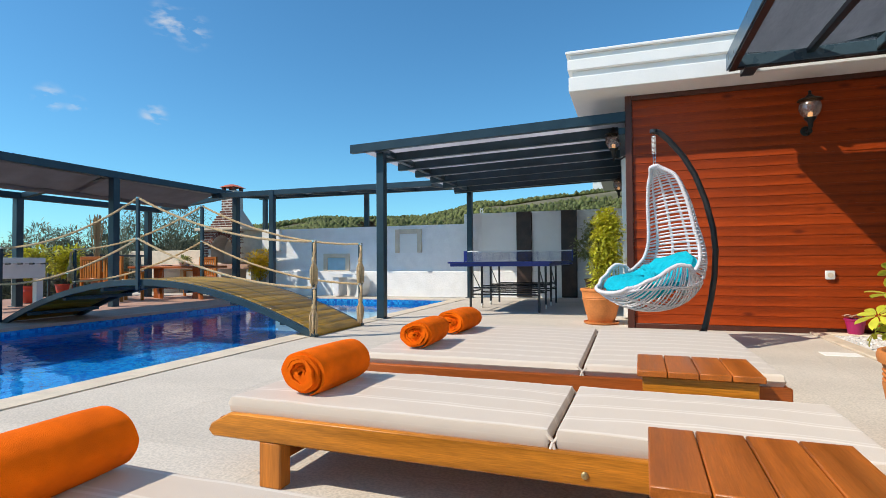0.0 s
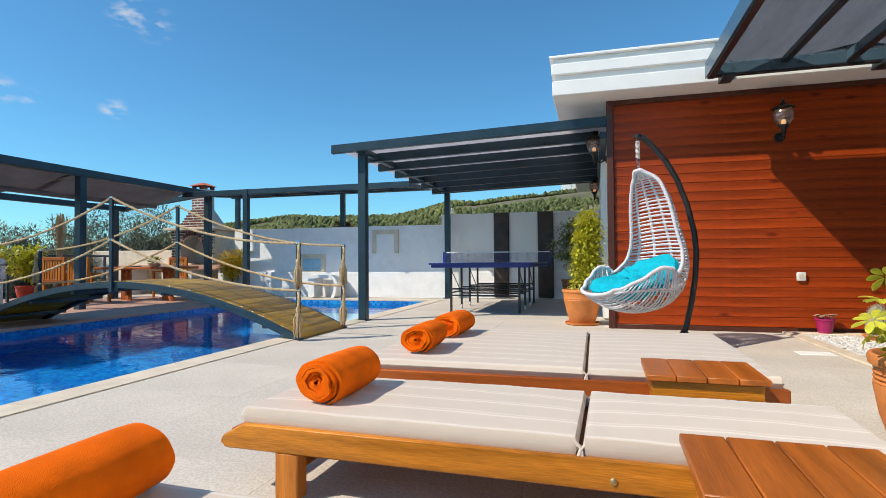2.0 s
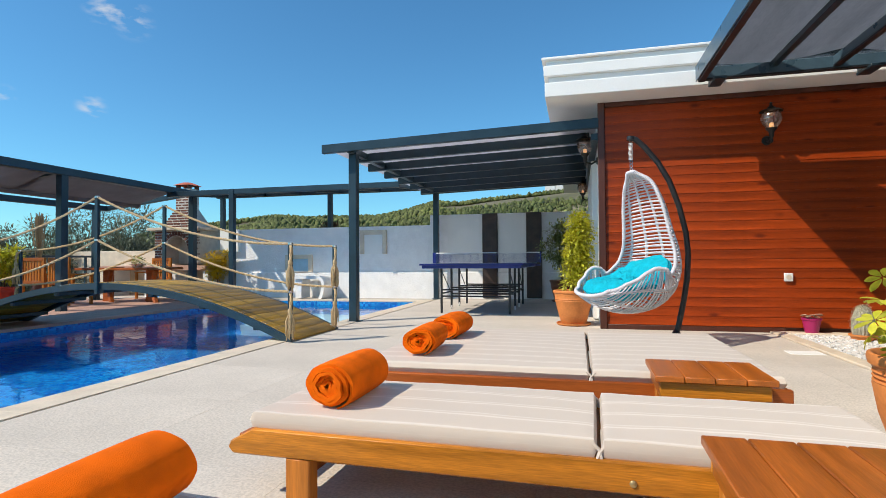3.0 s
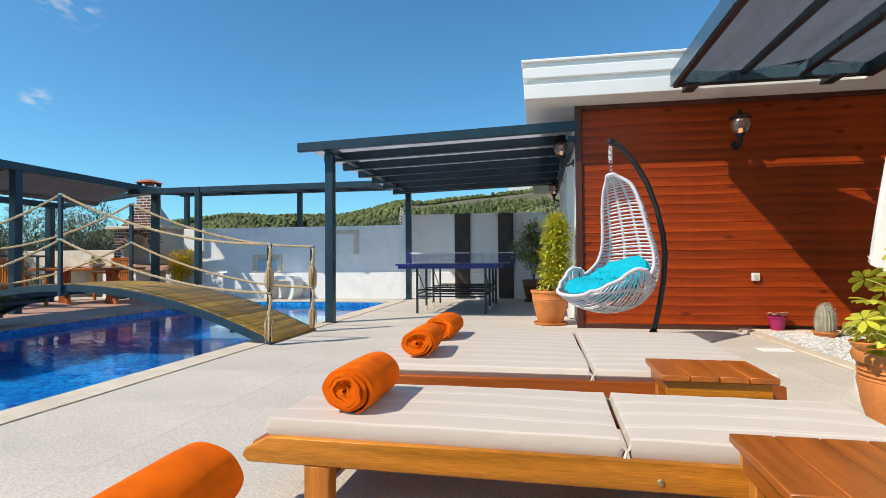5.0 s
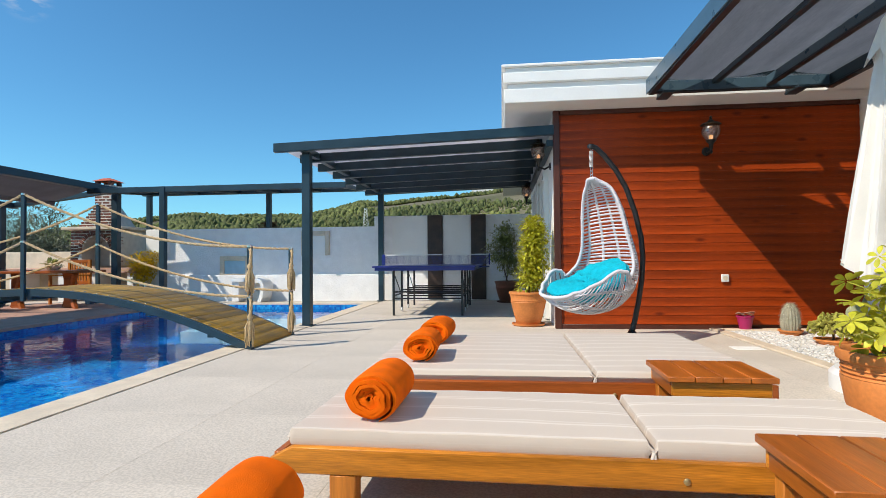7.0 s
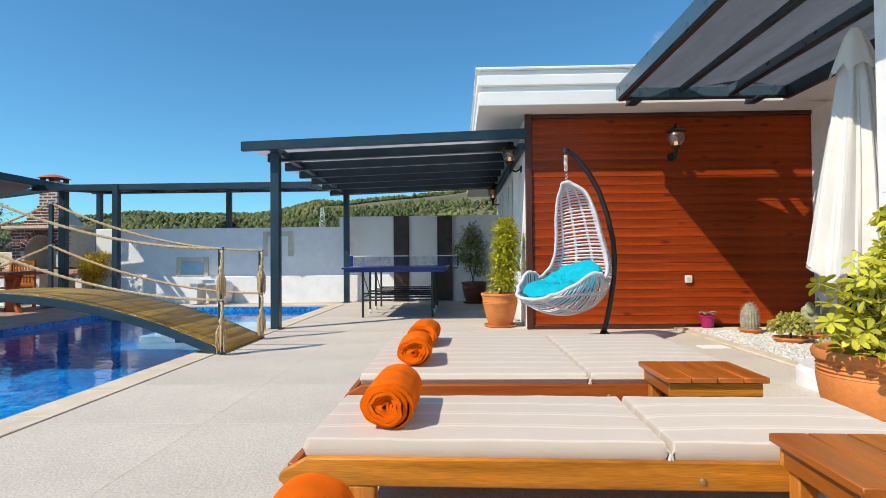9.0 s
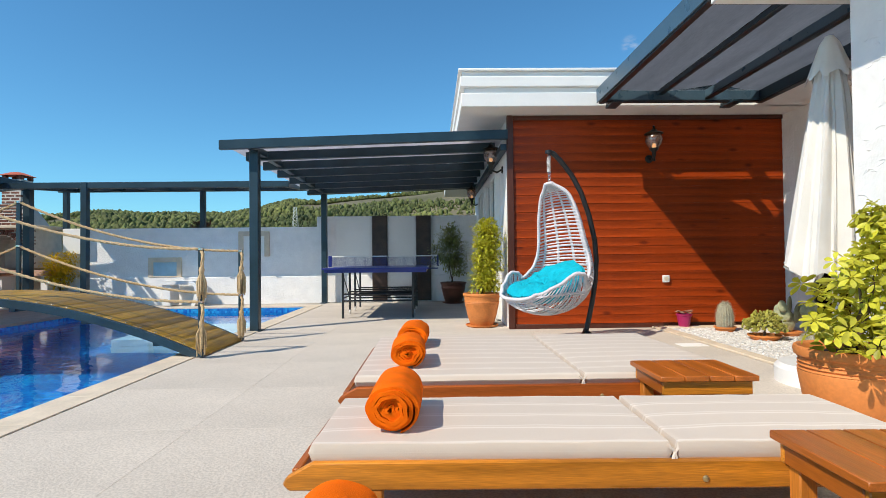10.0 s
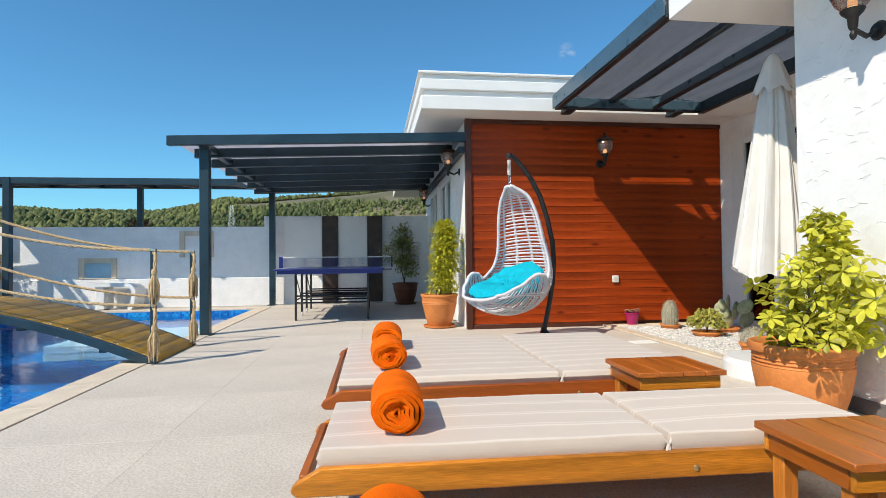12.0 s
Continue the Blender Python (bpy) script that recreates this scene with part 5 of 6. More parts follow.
stemmed("umbrella_plant", (PX, PY, 0.36), [[(PX, PY, 0.36), (PX + 0.02, PY - 0.08, 0.6), (FX + 0.03, FY, 0.98)], [(PX - 0.05, PY, 0.36), (FX - 0.10, FY - 0.02, 0.6), (FX - 0.13, FY - 0.04, 0.72)], [(PX + 0.05, PY - 0.02, 0.36), (FX + 0.10, FY - 0.1, 0.6), (FX + 0.14, FY - 0.14, 0.75)]],
        "variegated yellow-green umbrella plant in a wide terracotta bowl", M_LEAF, 13, whorls)

# gravel bed with cacti
bm = B()
bx(bm, 1.62, 3.88, 0.0, 1.74, 6.44, 0.022, 0.005)
bx(bm, 1.74, 6.30, 0.0, 3.30, 6.44, 0.022, 0.005)
setting("curb", bm, M_COPING, "pale stone edging of the gravel bed")
bm = B()
bx(bm, 1.74, 3.3, -0.012, 3.32, 6.30, 0.004)
setting("bed_soil", bm, M_PEBBLE, "white gravel bed")
bm = B()
rng = random.Random(8)
proto = []
for k in range(4):
    t = bmesh.new()
    bmesh.ops.create_icosphere(t, subdivisions=1, radius=1.0)
    proto.append(([Vector((v.co.x * rng.uniform(0.8, 1.2), v.co.y * rng.uniform(0.7, 1.0), v.co.z * rng.uniform(0.45, 0.6))) for v in t.verts], [[v.index for v in f.verts] for f in t.faces]))
    t.free()
for _ in range(2600):
    x, y, s = rng.uniform(1.76, 3.1), rng.uniform(3.4, 6.28), rng.uniform(0.010, 0.022)
    vs, fs = proto[rng.randrange(4)]
    a = rng.random() * math.tau
    new_v = [bm.verts.new((x + s * (v.x * math.cos(a) - v.y * math.sin(a)), y + s * (v.x * math.sin(a) + v.y * math.cos(a)), 0.008 + s * v.z)) for v in vs]
    for f in fs:
        bm.faces.new([new_v[i] for i in f])
tagged(part("gravel", bm, M_PEBBLE), "white decorative gravel round the cacti", "gravel", "", "stuff")


def dish(at, r, h, label, material=None):
    t = thing("plant_bowl", at, label, "flower pot", "small plant bowls")
    bm = B()
    lathe(bm, at, [(0.0, 0.0), (r * 0.72, 0.0), (r * 0.92, h * 0.7), (r, h * 0.75), (r, h), (r * 0.9, h), (r * 0.84, h * 0.8), (0.0, h * 0.8)], 28)
    part("bowl", bm, material or M_TERRA, t)
    return t


def cactus(at, r, h, label):
    t = thing("cactus", at, label, "cactus")
    bm = B()
    n = 36
    rows = []
    for j in range(15):
        k = j / 14
        rad = r * (math.sin(math.pi * min(1, 0.28 + 0.72 * k)) ** 0.42 if k < 1 else 0.02)
        rows.append([bm.verts.new(Vector(at) + Vector((math.cos(i * math.tau / n), math.sin(i * math.tau / n), 0)) * rad * (1.0 + (0.07 if i % 2 else -0.05)) + Vector((0, 0, h * k))) for i in range(n)])
    for a, b in zip(rows, rows[1:]):
        for i in range(n):
            bm.faces.new((a[i], a[(i + 1) % n], b[(i + 1) % n], b[i]))
    bm.faces.new(rows[-1])
    part("body", bm, M_CACTUS, t)
    bm = B()
    rng = random.Random(3)
    for _ in range(2600):
        a, k = rng.random() * math.tau, rng.random() ** 0.8
        rad = r * math.sin(math.pi * min(1, 0.28 + 0.72 * k)) ** 0.42
        p = Vector(at) + Vector((math.cos(a) * rad, math.sin(a) * rad, h * k))
        d = Vector((math.cos(a + rng.uniform(-0.9, 0.9)), math.sin(a + rng.uniform(-0.9, 0.9)), rng.uniform(-0.5, 0.9))).normalized()
        e = p + d * rng.uniform(0.016, 0.042)
        s = d.cross(Vector((0.3, 0.2, 0.9))).normalized() * 0.0014
        bm.faces.new((bm.verts.new(p - s), bm.verts.new(p + s), bm.verts.new(e)))
    part("spines", bm, M_SPINE, t, "pale woolly spines")
    return t


dish((2.30, 6.02, 0.0), 0.12, 0.06, "shallow terracotta bowl under a barrel cactus")
cactus((2.30, 6.02, 0.045), 0.088, 0.30, "woolly upright cactus in a terracotta bowl")
dish((2.36, 5.38, 0.0), 0.16, 0.055, "shallow terracotta bowl under a jade plant")


def jade(bm, rng):
    for _ in range(420):
        d = Vector((rng.gauss(0, 1), rng.gauss(0, 1), abs(rng.gauss(0, 1)))).normalized()
        p = Vector((2.36, 5.38, 0.10)) + Vector((d.x * 0.20, d.y * 0.20, d.z * 0.20)) * rng.uniform(0.7, 1.05)
        t = bmesh.new()
        bmesh.ops.create_icosphere(t, subdivisions=1, radius=0.021)
        join(bm, t, Matrix.Translation(p) @ pose(0, 0, 0, rng.random() * 180, rng.random() * 180, 0) @ Matrix.Diagonal((1, 0.8, 0.4, 1)))


stemmed("jade_plant", (2.36, 5.38, 0.04), [[(2.36, 5.38, 0.04), (2.37, 5.38, 0.2)]], "rounded green jade plant in a shallow bowl", mat("jade_leaf", (0.40, 0.38, 0.07), 0.45, vary=0.25, island=0.4, bump=0), 14, jade)
dish((2.78, 5.62, 0.0), 0.13, 0.055, "shallow terracotta bowl under a prickly pear")


def pads(bm, rng):
    for x, y, z, w, tilt, turn in ((2.78, 5.62, 0.06, 0.085, 0, 10), (2.74, 5.60, 0.18, 0.075, -28, -20), (2.84, 5.60, 0.17, 0.085, 34, 30), (2.70, 5.58, 0.27, 0.05, -15, 0), (2.90, 5.58, 0.24, 0.075, 50, -15), (2.80, 5.64, 0.26, 0.07, 12, 40), (2.66, 5.6, 0.08, 0.07, -50, 0), (2.93, 5.6, 0.10, 0.09, 65, 10)):
        t = bmesh.new()
        bmesh.ops.create_icosphere(t, subdivisions=3, radius=1.0)
        join(bm, t, pose(x, y, z, 0, tilt, turn) @ Matrix.Translation((0, 0, w * 1.1)) @ Matrix.Diagonal((w, 0.014, w * 1.35, 1)))


stemmed("prickly_pear", (2.78, 5.62, 0.04), [[(2.78, 5.62, 0.03), (2.78, 5.62, 0.12)]], "prickly pear cactus with flat green pads", mat("pear_skin", (0.46, 0.47, 0.28), 0.6, vary=0.25, scale=20, fine=90), 15, pads)
dish((2.12, 4.32, 0.0), 0.13, 0.10, "terracotta bowl with a round cactus")
cactus((2.12, 4.32, 0.08), 0.11, 0.15, "round green barrel cactus in a terracotta bowl")
pk = thing("flower_pot", (1.99, 6.37, 0.022), "small magenta plastic pot with succulents", "flower pot")
bm = B()
lathe(bm, (1.99, 6.37, 0.022), [(0.0, 0), (0.062, 0), (0.085, 0.13), (0.094, 0.135), (0.094, 0.152), (0.082, 0.152), (0.078, 0.13), (0.0, 0.128)], 24)
part("body", bm, M_PINK, pk)


def rosettes(bm, rng):
    for _ in range(16):
        a, r = rng.random() * math.tau, 0.10 * rng.random() ** 0.5
        c = Vector((1.99 + r * math.cos(a), 6.37 + r * math.sin(a), 0.185 + rng.uniform(-0.01, 0.02)))
        for i in range(9):
            b = i * math.tau / 9
            leaf(bm, c, (math.cos(b), math.sin(b), 0.7), 0.034, 0.020)


stemmed("succulent", (1.99, 6.37, 0.15), [[(1.99, 6.37, 0.14), (1.99, 6.37, 0.18)]], "pale rosette succulents in a magenta pot", mat("pale_rosette", (0.62, 0.45, 0.32), 0.6, vary=0.2, island=0.3), 16, rosettes)

# closed parasol
PSX, PSY = 1.66, 3.47
par = thing("parasol", (PSX, PSY, 0), "closed cream canvas parasol on a white pole", "parasol")
bm = B()
tube(bm, [(PSX, PSY, 0.02), (PSX, PSY, 2.35)], 0.022, 14)
part("pole", bm, M_PLASTIC, par)
bm = B()
n = 96
rows = []
for j in range(33):
    k = j / 32
    z = 2.335 - 1.585 * k
    base = 0.050 + 0.228 * k ** 0.80
    row = []
    for i in range(n):
        a = i * math.tau / n
        fold = math.cos(a * 8 + 0.8 * math.sin(3 * k)) * (0.22 + 0.10 * k) + 0.14 * math.cos(a * 19 + 2 * k) + 0.08 * math.cos(a * 31 + 1)
        r = base * (0.84 + 0.36 * fold * min(1, k * 4))
        hem = 0.035 * math.cos(a * 8) * (1 if j == 32 else 0) + 0.05 * math.sin(a * 3) * (1 if j == 32 else 0)
        row.append(bm.verts.new((PSX + r * math.cos(a) - 0.05 * k * k, PSY + r * math.sin(a), z + hem)))
    rows.append(row)
for a, b in zip(rows, rows[1:]):
    for i in range(n):
        bm.faces.new((a[i], a[(i + 1) % n], b[(i + 1) % n], b[i]))
bm.faces.new(rows[0])
part("canopy", bm, M_CREAM, par, "cream canvas hanging in folds")
bm = B()
rows = []
for j in range(9):
    k = j / 8
    row = []
    for i in range(n):
        a = i * math.tau / n
        wave = math.cos(a * 8) + 0.4 * math.cos(a * 13 + 1)
        r = (0.025 if j == 0 else 0.046 + 0.090 * k) * (1 + 0.09 * k * wave)
        row.append(bm.verts.new((PSX + r * math.cos(a), PSY + r * math.sin(a), 2.365 - (0 if j == 0 else 0.015 + 0.27 * k) - 0.025 * k ** 3 * wave)))
    rows.append(row)
for a, b in zip(rows, rows[1:]):
    for i in range(n):
        bm.faces.new((a[i], a[(i + 1) % n], b[(i + 1) % n], b[i]))
bm.faces.new(rows[0])
part("top_flap", bm, M_CREAM, par)
bm = B()
tube(bm, [(PSX, PSY, 0.0), (PSX, PSY, 0.10), (PSX, PSY, 0.13)], [0.37, 0.37, 0.34], 40)
tube(bm, [(PSX, PSY, 0.13), (PSX, PSY, 0.28)], 0.035, 16)
part("base", bm, M_PLASTIC, par, "white plastic base")

dc = thing("drain_cover", (1.48, 5.12, 0), "small white drain cover set in the paving", "drain cover")
bm = B()
bx(bm, 1.34, 5.03, -0.002, 1.60, 5.20, 0.005, 0.002)
part("lid", bm, M_PAINT, dc)


# ---- deck side ----
def brick_course(parent, x0, x1, y, z, depth=0.10, bl=0.165, bh=0.042, joint=0.026, shift=0.0, meshes={}):
    x = x0 - shift
    while x < x1 - 0.02:
        a, b = max(x, x0), min(x + bl, x1)
        if b - a > 0.03:
            key = round(b - a, 3)
            if key not in meshes:
                q = B()
                bx(q, 0, 0, 0, b - a, depth, bh, 0.004)
                me = bpy.data.meshes.new("brick")
                q.to_mesh(me)
                q.free()
                me.materials.append(M_BRICK)
                meshes[key] = me
            o = new("brick", meshes[key])
            o.parent = parent
            o.location = Vector((a, y, z)) - (parent.location if parent.type == "EMPTY" else Vector())
        x += bl + joint


bbq = thing("barbecue", (-9.75, 11.2, 0), "built brick barbecue with arched mouth, chimney and red tile cap", "barbecue")
QX0, QX1, QY0, QY1 = -10.35, -9.15, 10.85, 11.7
AC, AR, AZ = -9.75, 0.34, 1.12
for x0, x1, y0 in ((QX0, AC - AR, QY0 + 0.015), (AC + AR, QX1, QY0 + 0.015), (AC - AR, AC + AR, QY0 + 0.5)):
    q = B()
    bx(q, x0, y0, 0.78, x1, QY1, 1.58)
    part("hearth_wall", q, M_MORTAR, bbq, "pale mortar and plaster")
for k in range(12):
    a, b = math.pi * k / 12, math.pi * (k + 1) / 12
    x0, x1 = sorted((AC + AR * math.cos(a), AC + AR * math.cos(b)))
    q = B()
    bx(q, x0, QY0 + 0.015, AZ + AR * min(math.sin(a), math.sin(b)), x1, QY0 + 0.5, 1.58)
    part("arch_block", q, M_MORTAR, bbq)
for c in range(12):
    z = 0.79 + c * 0.066
    half = math.sqrt(max(0, (AR + 0.07) ** 2 - max(0, z + 0.03 - AZ) ** 2)) if z < AZ + AR + 0.05 else 0
    if half:
        brick_course(bbq, QX0, AC - half, QY0, z, 0.10, shift=0.1 * (c % 2))
        brick_course(bbq, AC + half, QX1, QY0, z, 0.10, shift=0.1 * (c % 2))
    else:
        brick_course(bbq, QX0, QX1, QY0, z, 0.10, shift=0.1 * (c % 2))
for k in range(15):
    a = math.pi * (k + 0.5) / 15
    q = B()
    bx(q, -0.03, -0.004, 0.0, 0.03, 0.1, 0.08, 0.004, pose(AC, QY0, AZ, 0, 90 - math.degrees(a), 0) @ Matrix.Translation((0, 0, AR)))
    part("arch_brick", q, M_BRICK, bbq)
bm = B()
bx(bm, QX0 - 0.14, QY0 - 0.12, 1.585, QX1 + 0.14, QY1 + 0.05, 1.65, 0.01)
part("mantel", bm, M_COPING, bbq, "pale stone mantel slab")
bm = B()
q = bmesh.new()
bmesh.ops.create_cube(q, size=1.0)
for v in q.verts:
    w = 0.44 if v.co.z < 0 else 0.20
    v.co = Vector((AC + v.co.x * 2 * w, 11.25 + v.co.y * 2 * w * 0.8, 1.65 if v.co.z < 0 else 2.12))
join(bm, q)
bx(bm, AC - 0.19, 11.08, 2.12, AC + 0.19, 11.42, 2.62)
part("chimney", bm, M_MORTAR, bbq)
for c in range(14):
    z = 1.66 + c * 0.066
    w = 0.44 - 0.24 * min(1, (z - 1.65) / 0.47)
    brick_course(bbq, AC - w, AC + w, 11.25 - w * 0.8 - 0.012, z, 0.10, shift=0.1 * (c % 2))
for x in (AC - 0.2, AC + 0.12):
    for y in (11.08, 11.34):
        bm = B()
        bx(bm, x, y, 2.62, x + 0.08, y + 0.08, 2.70, 0.004)
        part("cap_post", bm, M_BRICK, bbq)
bm = B()
q = bmesh.new()
bmesh.ops.create_cone(q, cap_ends=True, segments=4, radius1=0.33, radius2=0.10, depth=0.08)
join(bm, q, pose(AC, 11.25, 2.745, 0, 0, 45))
part("cap", bm, M_TILE_R, bbq, "red tile chimney cap")
bm = B()
bx(bm, -11.9, 10.75, 0.62, -8.75, 11.5, 0.74, 0.01)
part("counter_top", bm, M_DECK, bbq, "terracotta counter slab")
for x in (-11.8, -10.6, -9.85, -8.95):
    bm = B()
    bx(bm, x, 10.80, -0.04, x + 0.14, 11.45, 0.62, 0.006)
    part("counter_leg", bm, M_PAINT, bbq)

# low wall behind the deck
bm = B()
bx(bm, -13.6, 11.5, -0.3, -8.66, 11.7, 1.12, 0.01)
setting("wall_deck", bm, M_COPING, "low sandy rendered wall behind the deck")
# white outdoor fireplace corner where the garden wall begins
bm = B()
bx(bm, -8.72, 11.10, 1.05, -8.20, 11.2, 1.585, 0.01)
setting("wall_block", bm, M_PAINT, "pale raised end of the garden wall")

# stone bench by the far pool edge
bench = thing("stone_bench", (-6.1, 10.85, 0), "white stone bench whose seat curls down at one end", "bench")
bm = B()
# one band of stone: a straight seat that curls down into its own support
line = [(-6.52 + 0.05 * i, 0.46) for i in range(13)]
line += [(-5.92 + 0.15 * math.sin(a), 0.31 + 0.15 * math.cos(a)) for a in [math.pi * i / 20 for i in range(1, 11)]]
line += [(-5.77 - 0.10 * (1 - math.cos(a)), 0.31 - 0.31 * math.sin(a) ** 1.2) for a in [math.pi * i / 20 for i in range(1, 11)]]
ring = []
for i, (x, z) in enumerate(line):
    xa, za = line[max(0, i - 1)]
    xb, zb = line[min(len(line) - 1, i + 1)]
    d = Vector((xb - xa, 0, zb - za)).normalized()
    nrm = Vector((d.z, 0, -d.x)) * 0.035
    ring.append([bm.verts.new((x + e * nrm.x, y, z + e * nrm.z)) for e, y in ((-1, 10.62), (1, 10.62), (1, 11.08), (-1, 11.08))])
for a, b in zip(ring, ring[1:]):
    for i in range(4):
        bm.faces.new((a[i], a[(i + 1) % 4], b[(i + 1) % 4], b[i]))
bm.faces.new(ring[0][::-1])
bm.faces.new(ring[-1])
bmesh.ops.recalc_face_normals(bm, faces=bm.faces[:])
part("seat", bm, M_PAINT, bench)
bm = B()
bx(bm, -6.46, 10.66, 0.0, -6.30, 11.04, 0.426, 0.01)
part("support", bm, M_STUCCO, bench)


# dining group on the deck
D0 = -0.04
dt = thing("dining_table", (-9.5, 9.25, D0), "dark wooden dining table on crossed trestle legs", "table")
bm = B()
bx(bm, -10.4, 8.75, 0.70 + D0, -8.6, 9.75, 0.75 + D0, 0.008)
part("tabletop", bm, M_TEAK_D, dt)
for x in (-10.05, -8.95):
    for sx in (-1, 1):
        bm = B()
        tube(bm, [(x + sx * 0.30, 9.25 - sx * 0.2, D0), (x, 9.25, 0.36 + D0), (x - sx * 0.28, 9.25 + sx * 0.2, 0.70 + D0)], 0.055, 6)
        part("leg", bm, M_TEAK_D, dt)
    bm = B()
    bx(bm, x - 0.09, 9.19, D0, x + 0.09, 9.31, 0.70 + D0, 0.006)
    part("pedestal", bm, M_TEAK_D, dt)
bm = B()
bx(bm, -10.05, 9.21, 0.25 + D0, -8.95, 9.29, 0.33 + D0, 0.005)
part("stretcher", bm, M_TEAK_Y, dt)


def dining_chair(back):
    """Faces +x from the origin, with a slatted back when back is set."""
    t = thing("garden_chair", (0, 0, 0), "teak garden chair with slatted back at the dining table", "chair", "chairs round the dining table")
    for x in (-0.24, 0.22):
        for y in (-0.25, 0.25):
            bm = B()
            bx(bm, x - 0.025, y - 0.025, 0, x + 0.025, y + 0.025, 0.96 if x < 0 else 0.62, 0.004)
            part("leg", bm, M_TEAK_Z, t)
    for k in range(6):
        bm = B()
        bx(bm, -0.22 + k * 0.08, -0.25, 0.42, -0.15 + k * 0.08, 0.25, 0.44, 0.003)
        part("seat_slat", bm, M_TEAK_Y, t)
    for k in range(7):
        y = -0.20 + k * 0.067
        bm = B()
        bx(bm, -0.25, y - 0.022, 0.46, -0.232, y + 0.022, 0.90, 0.003)
        part("back_slat", bm, M_TEAK_Z, t)
    for z in (0.44, 0.89):
        bm = B()
        bx(bm, -0.265, -0.25, z, -0.22, 0.25, z + 0.07, 0.006)
        part("back_rail", bm, M_TEAK_Y, t)
    for y in (-0.25, 0.25):
        bm = B()
        bx(bm, -0.25, y - 0.03, 0.62, 0.26, y + 0.03, 0.645, 0.006)
        part("armrest", bm, M_TEAK, t)
    return t


c0 = dining_chair(True)
c0.matrix_basis = pose(-10.70, 8.38, D0, 0, 0, 92)
copy_thing(c0, pose(-10.02, 8.36, D0, 0, 0, 86))
copy_thing(c0, pose(-9.75, 10.16, D0, 0, 0, -94))

# pale cushions and a bowl of greens on the table, reeds in a vase
bowl = thing("salad_bowl", (-9.35, 9.3, 0.71), "bowl of green leaves on the dining table", "bowl")
bm = B()
lathe(bm, (-9.35, 9.3, 0.71), [(0.0, 0), (0.06, 0), (0.14, 0.07), (0.145, 0.075), (0.13, 0.07), (0.0, 0.02)], 20)
part("dish", bm, M_PLASTIC, bowl)
bm = B()
crown(bm, random.Random(3), (-9.35, 9.3, 0.81), (0.17, 0.17, 0.10), 160, 0.09, 0.045, 0.2)
part("leaves", bm, M_LEAF_D, bowl)
for (x, y) in ((-10.1, 8.95), (-9.5, 8.95), (-8.9, 9.5)):
    pl = thing("plate", (x, y, 0.71), "white plate laid on the dining table", "plate", "plates on the dining table")
    bm = B()
    lathe(bm, (x, y, 0.71), [(0.0, 0.0), (0.08, 0.0), (0.13, 0.018), (0.132, 0.021), (0.08, 0.006), (0.0, 0.005)], 24)
    part("dish", bm, M_PLASTIC, pl)
vase = thing("reed_vase", (-12.0, 9.3, D0), "dry golden reeds standing in a floor vase", "vase")
bm = B()
lathe(bm, (-12.0, 9.3, D0), [(0.0, 0), (0.11, 0), (0.15, 0.25), (0.09, 0.5), (0.07, 0.62), (0.09, 0.66), (0.06, 0.64), (0.0, 0.60)], 20)
part("body", bm, M_TERRA_D, vase)
bm = B()
rng = random.Random(6)
for _ in range(46):
    a = rng.random() * math.tau
    sp = rng.uniform(0.02, 0.16)
    tube(bm, [(-12.0, 9.3, 0.5), (-12.0 + math.cos(a) * sp * 0.6, 9.3 + math.sin(a) * sp * 0.6, 1.2), (-12.0 + math.cos(a) * sp, 9.3 + math.sin(a) * sp, rng.uniform(1.6, 1.95))], [0.005, 0.007, 0.012], 4)
part("reeds", bm, M_ROPE, vase, "dry golden reed stalks")

# football table
ft = thing("football_table", (-10.95, 6.5, D0), "white football table standing on the deck", "football table")
bm = B()
bx(bm, -11.35, 5.85, 0.55 + D0, -10.6, 7.17, 0.93 + D0, 0.012)
part("cabinet", bm, M_PLASTIC, ft)
for x in (-11.33, -10.74):
    for y in (5.89, 7.02):
        bm = B()
        bx(bm, x, y, D0, x + 0.12, y + 0.12, 0.55 + D0, 0.008)
        part("leg", bm, M_PLASTIC, ft)
for k in range(6):
    y = 6.0 + k * 0.2
    bm = B()
    tube(bm, [(-11.6, y, 0.82 + D0), (-10.42, y, 0.82 + D0)], 0.009, 8)
    r = part("rod", bm, M_CHROME, ft)
    bm = B()
    tube(bm, [(-10.48, y, 0.82 + D0), (-10.37, y, 0.82 + D0)], 0.018, 10)
    part("grip", bm, M_BLACK, r)

# guard rail along the outer edge of the deck
gr = thing("guard_rail", (-12.6, 7, D0), "dark steel guard rail round the deck", "railing")
for k in range(8):
    y = 2.6 + k * 1.2
    bm = B()
    bx(bm, -12.63, y - 0.025, D0, -12.58, y + 0.025, 0.98, 0.003)
    part("rail_post", bm, M_STEEL, gr)
bm = B()
bx(bm, -12.64, 2.4, 0.95, -12.57, 11.2, 1.0, 0.004)
part("hand_rail", bm, M_STEEL, gr)
for z in (0.12, 0.40, 0.68):
    bm = B()
    tube(bm, [(-12.605, 2.4, z), (-12.605, 11.2, z)], 0.010, 6)
    part("wire", bm, M_STEEL, gr)

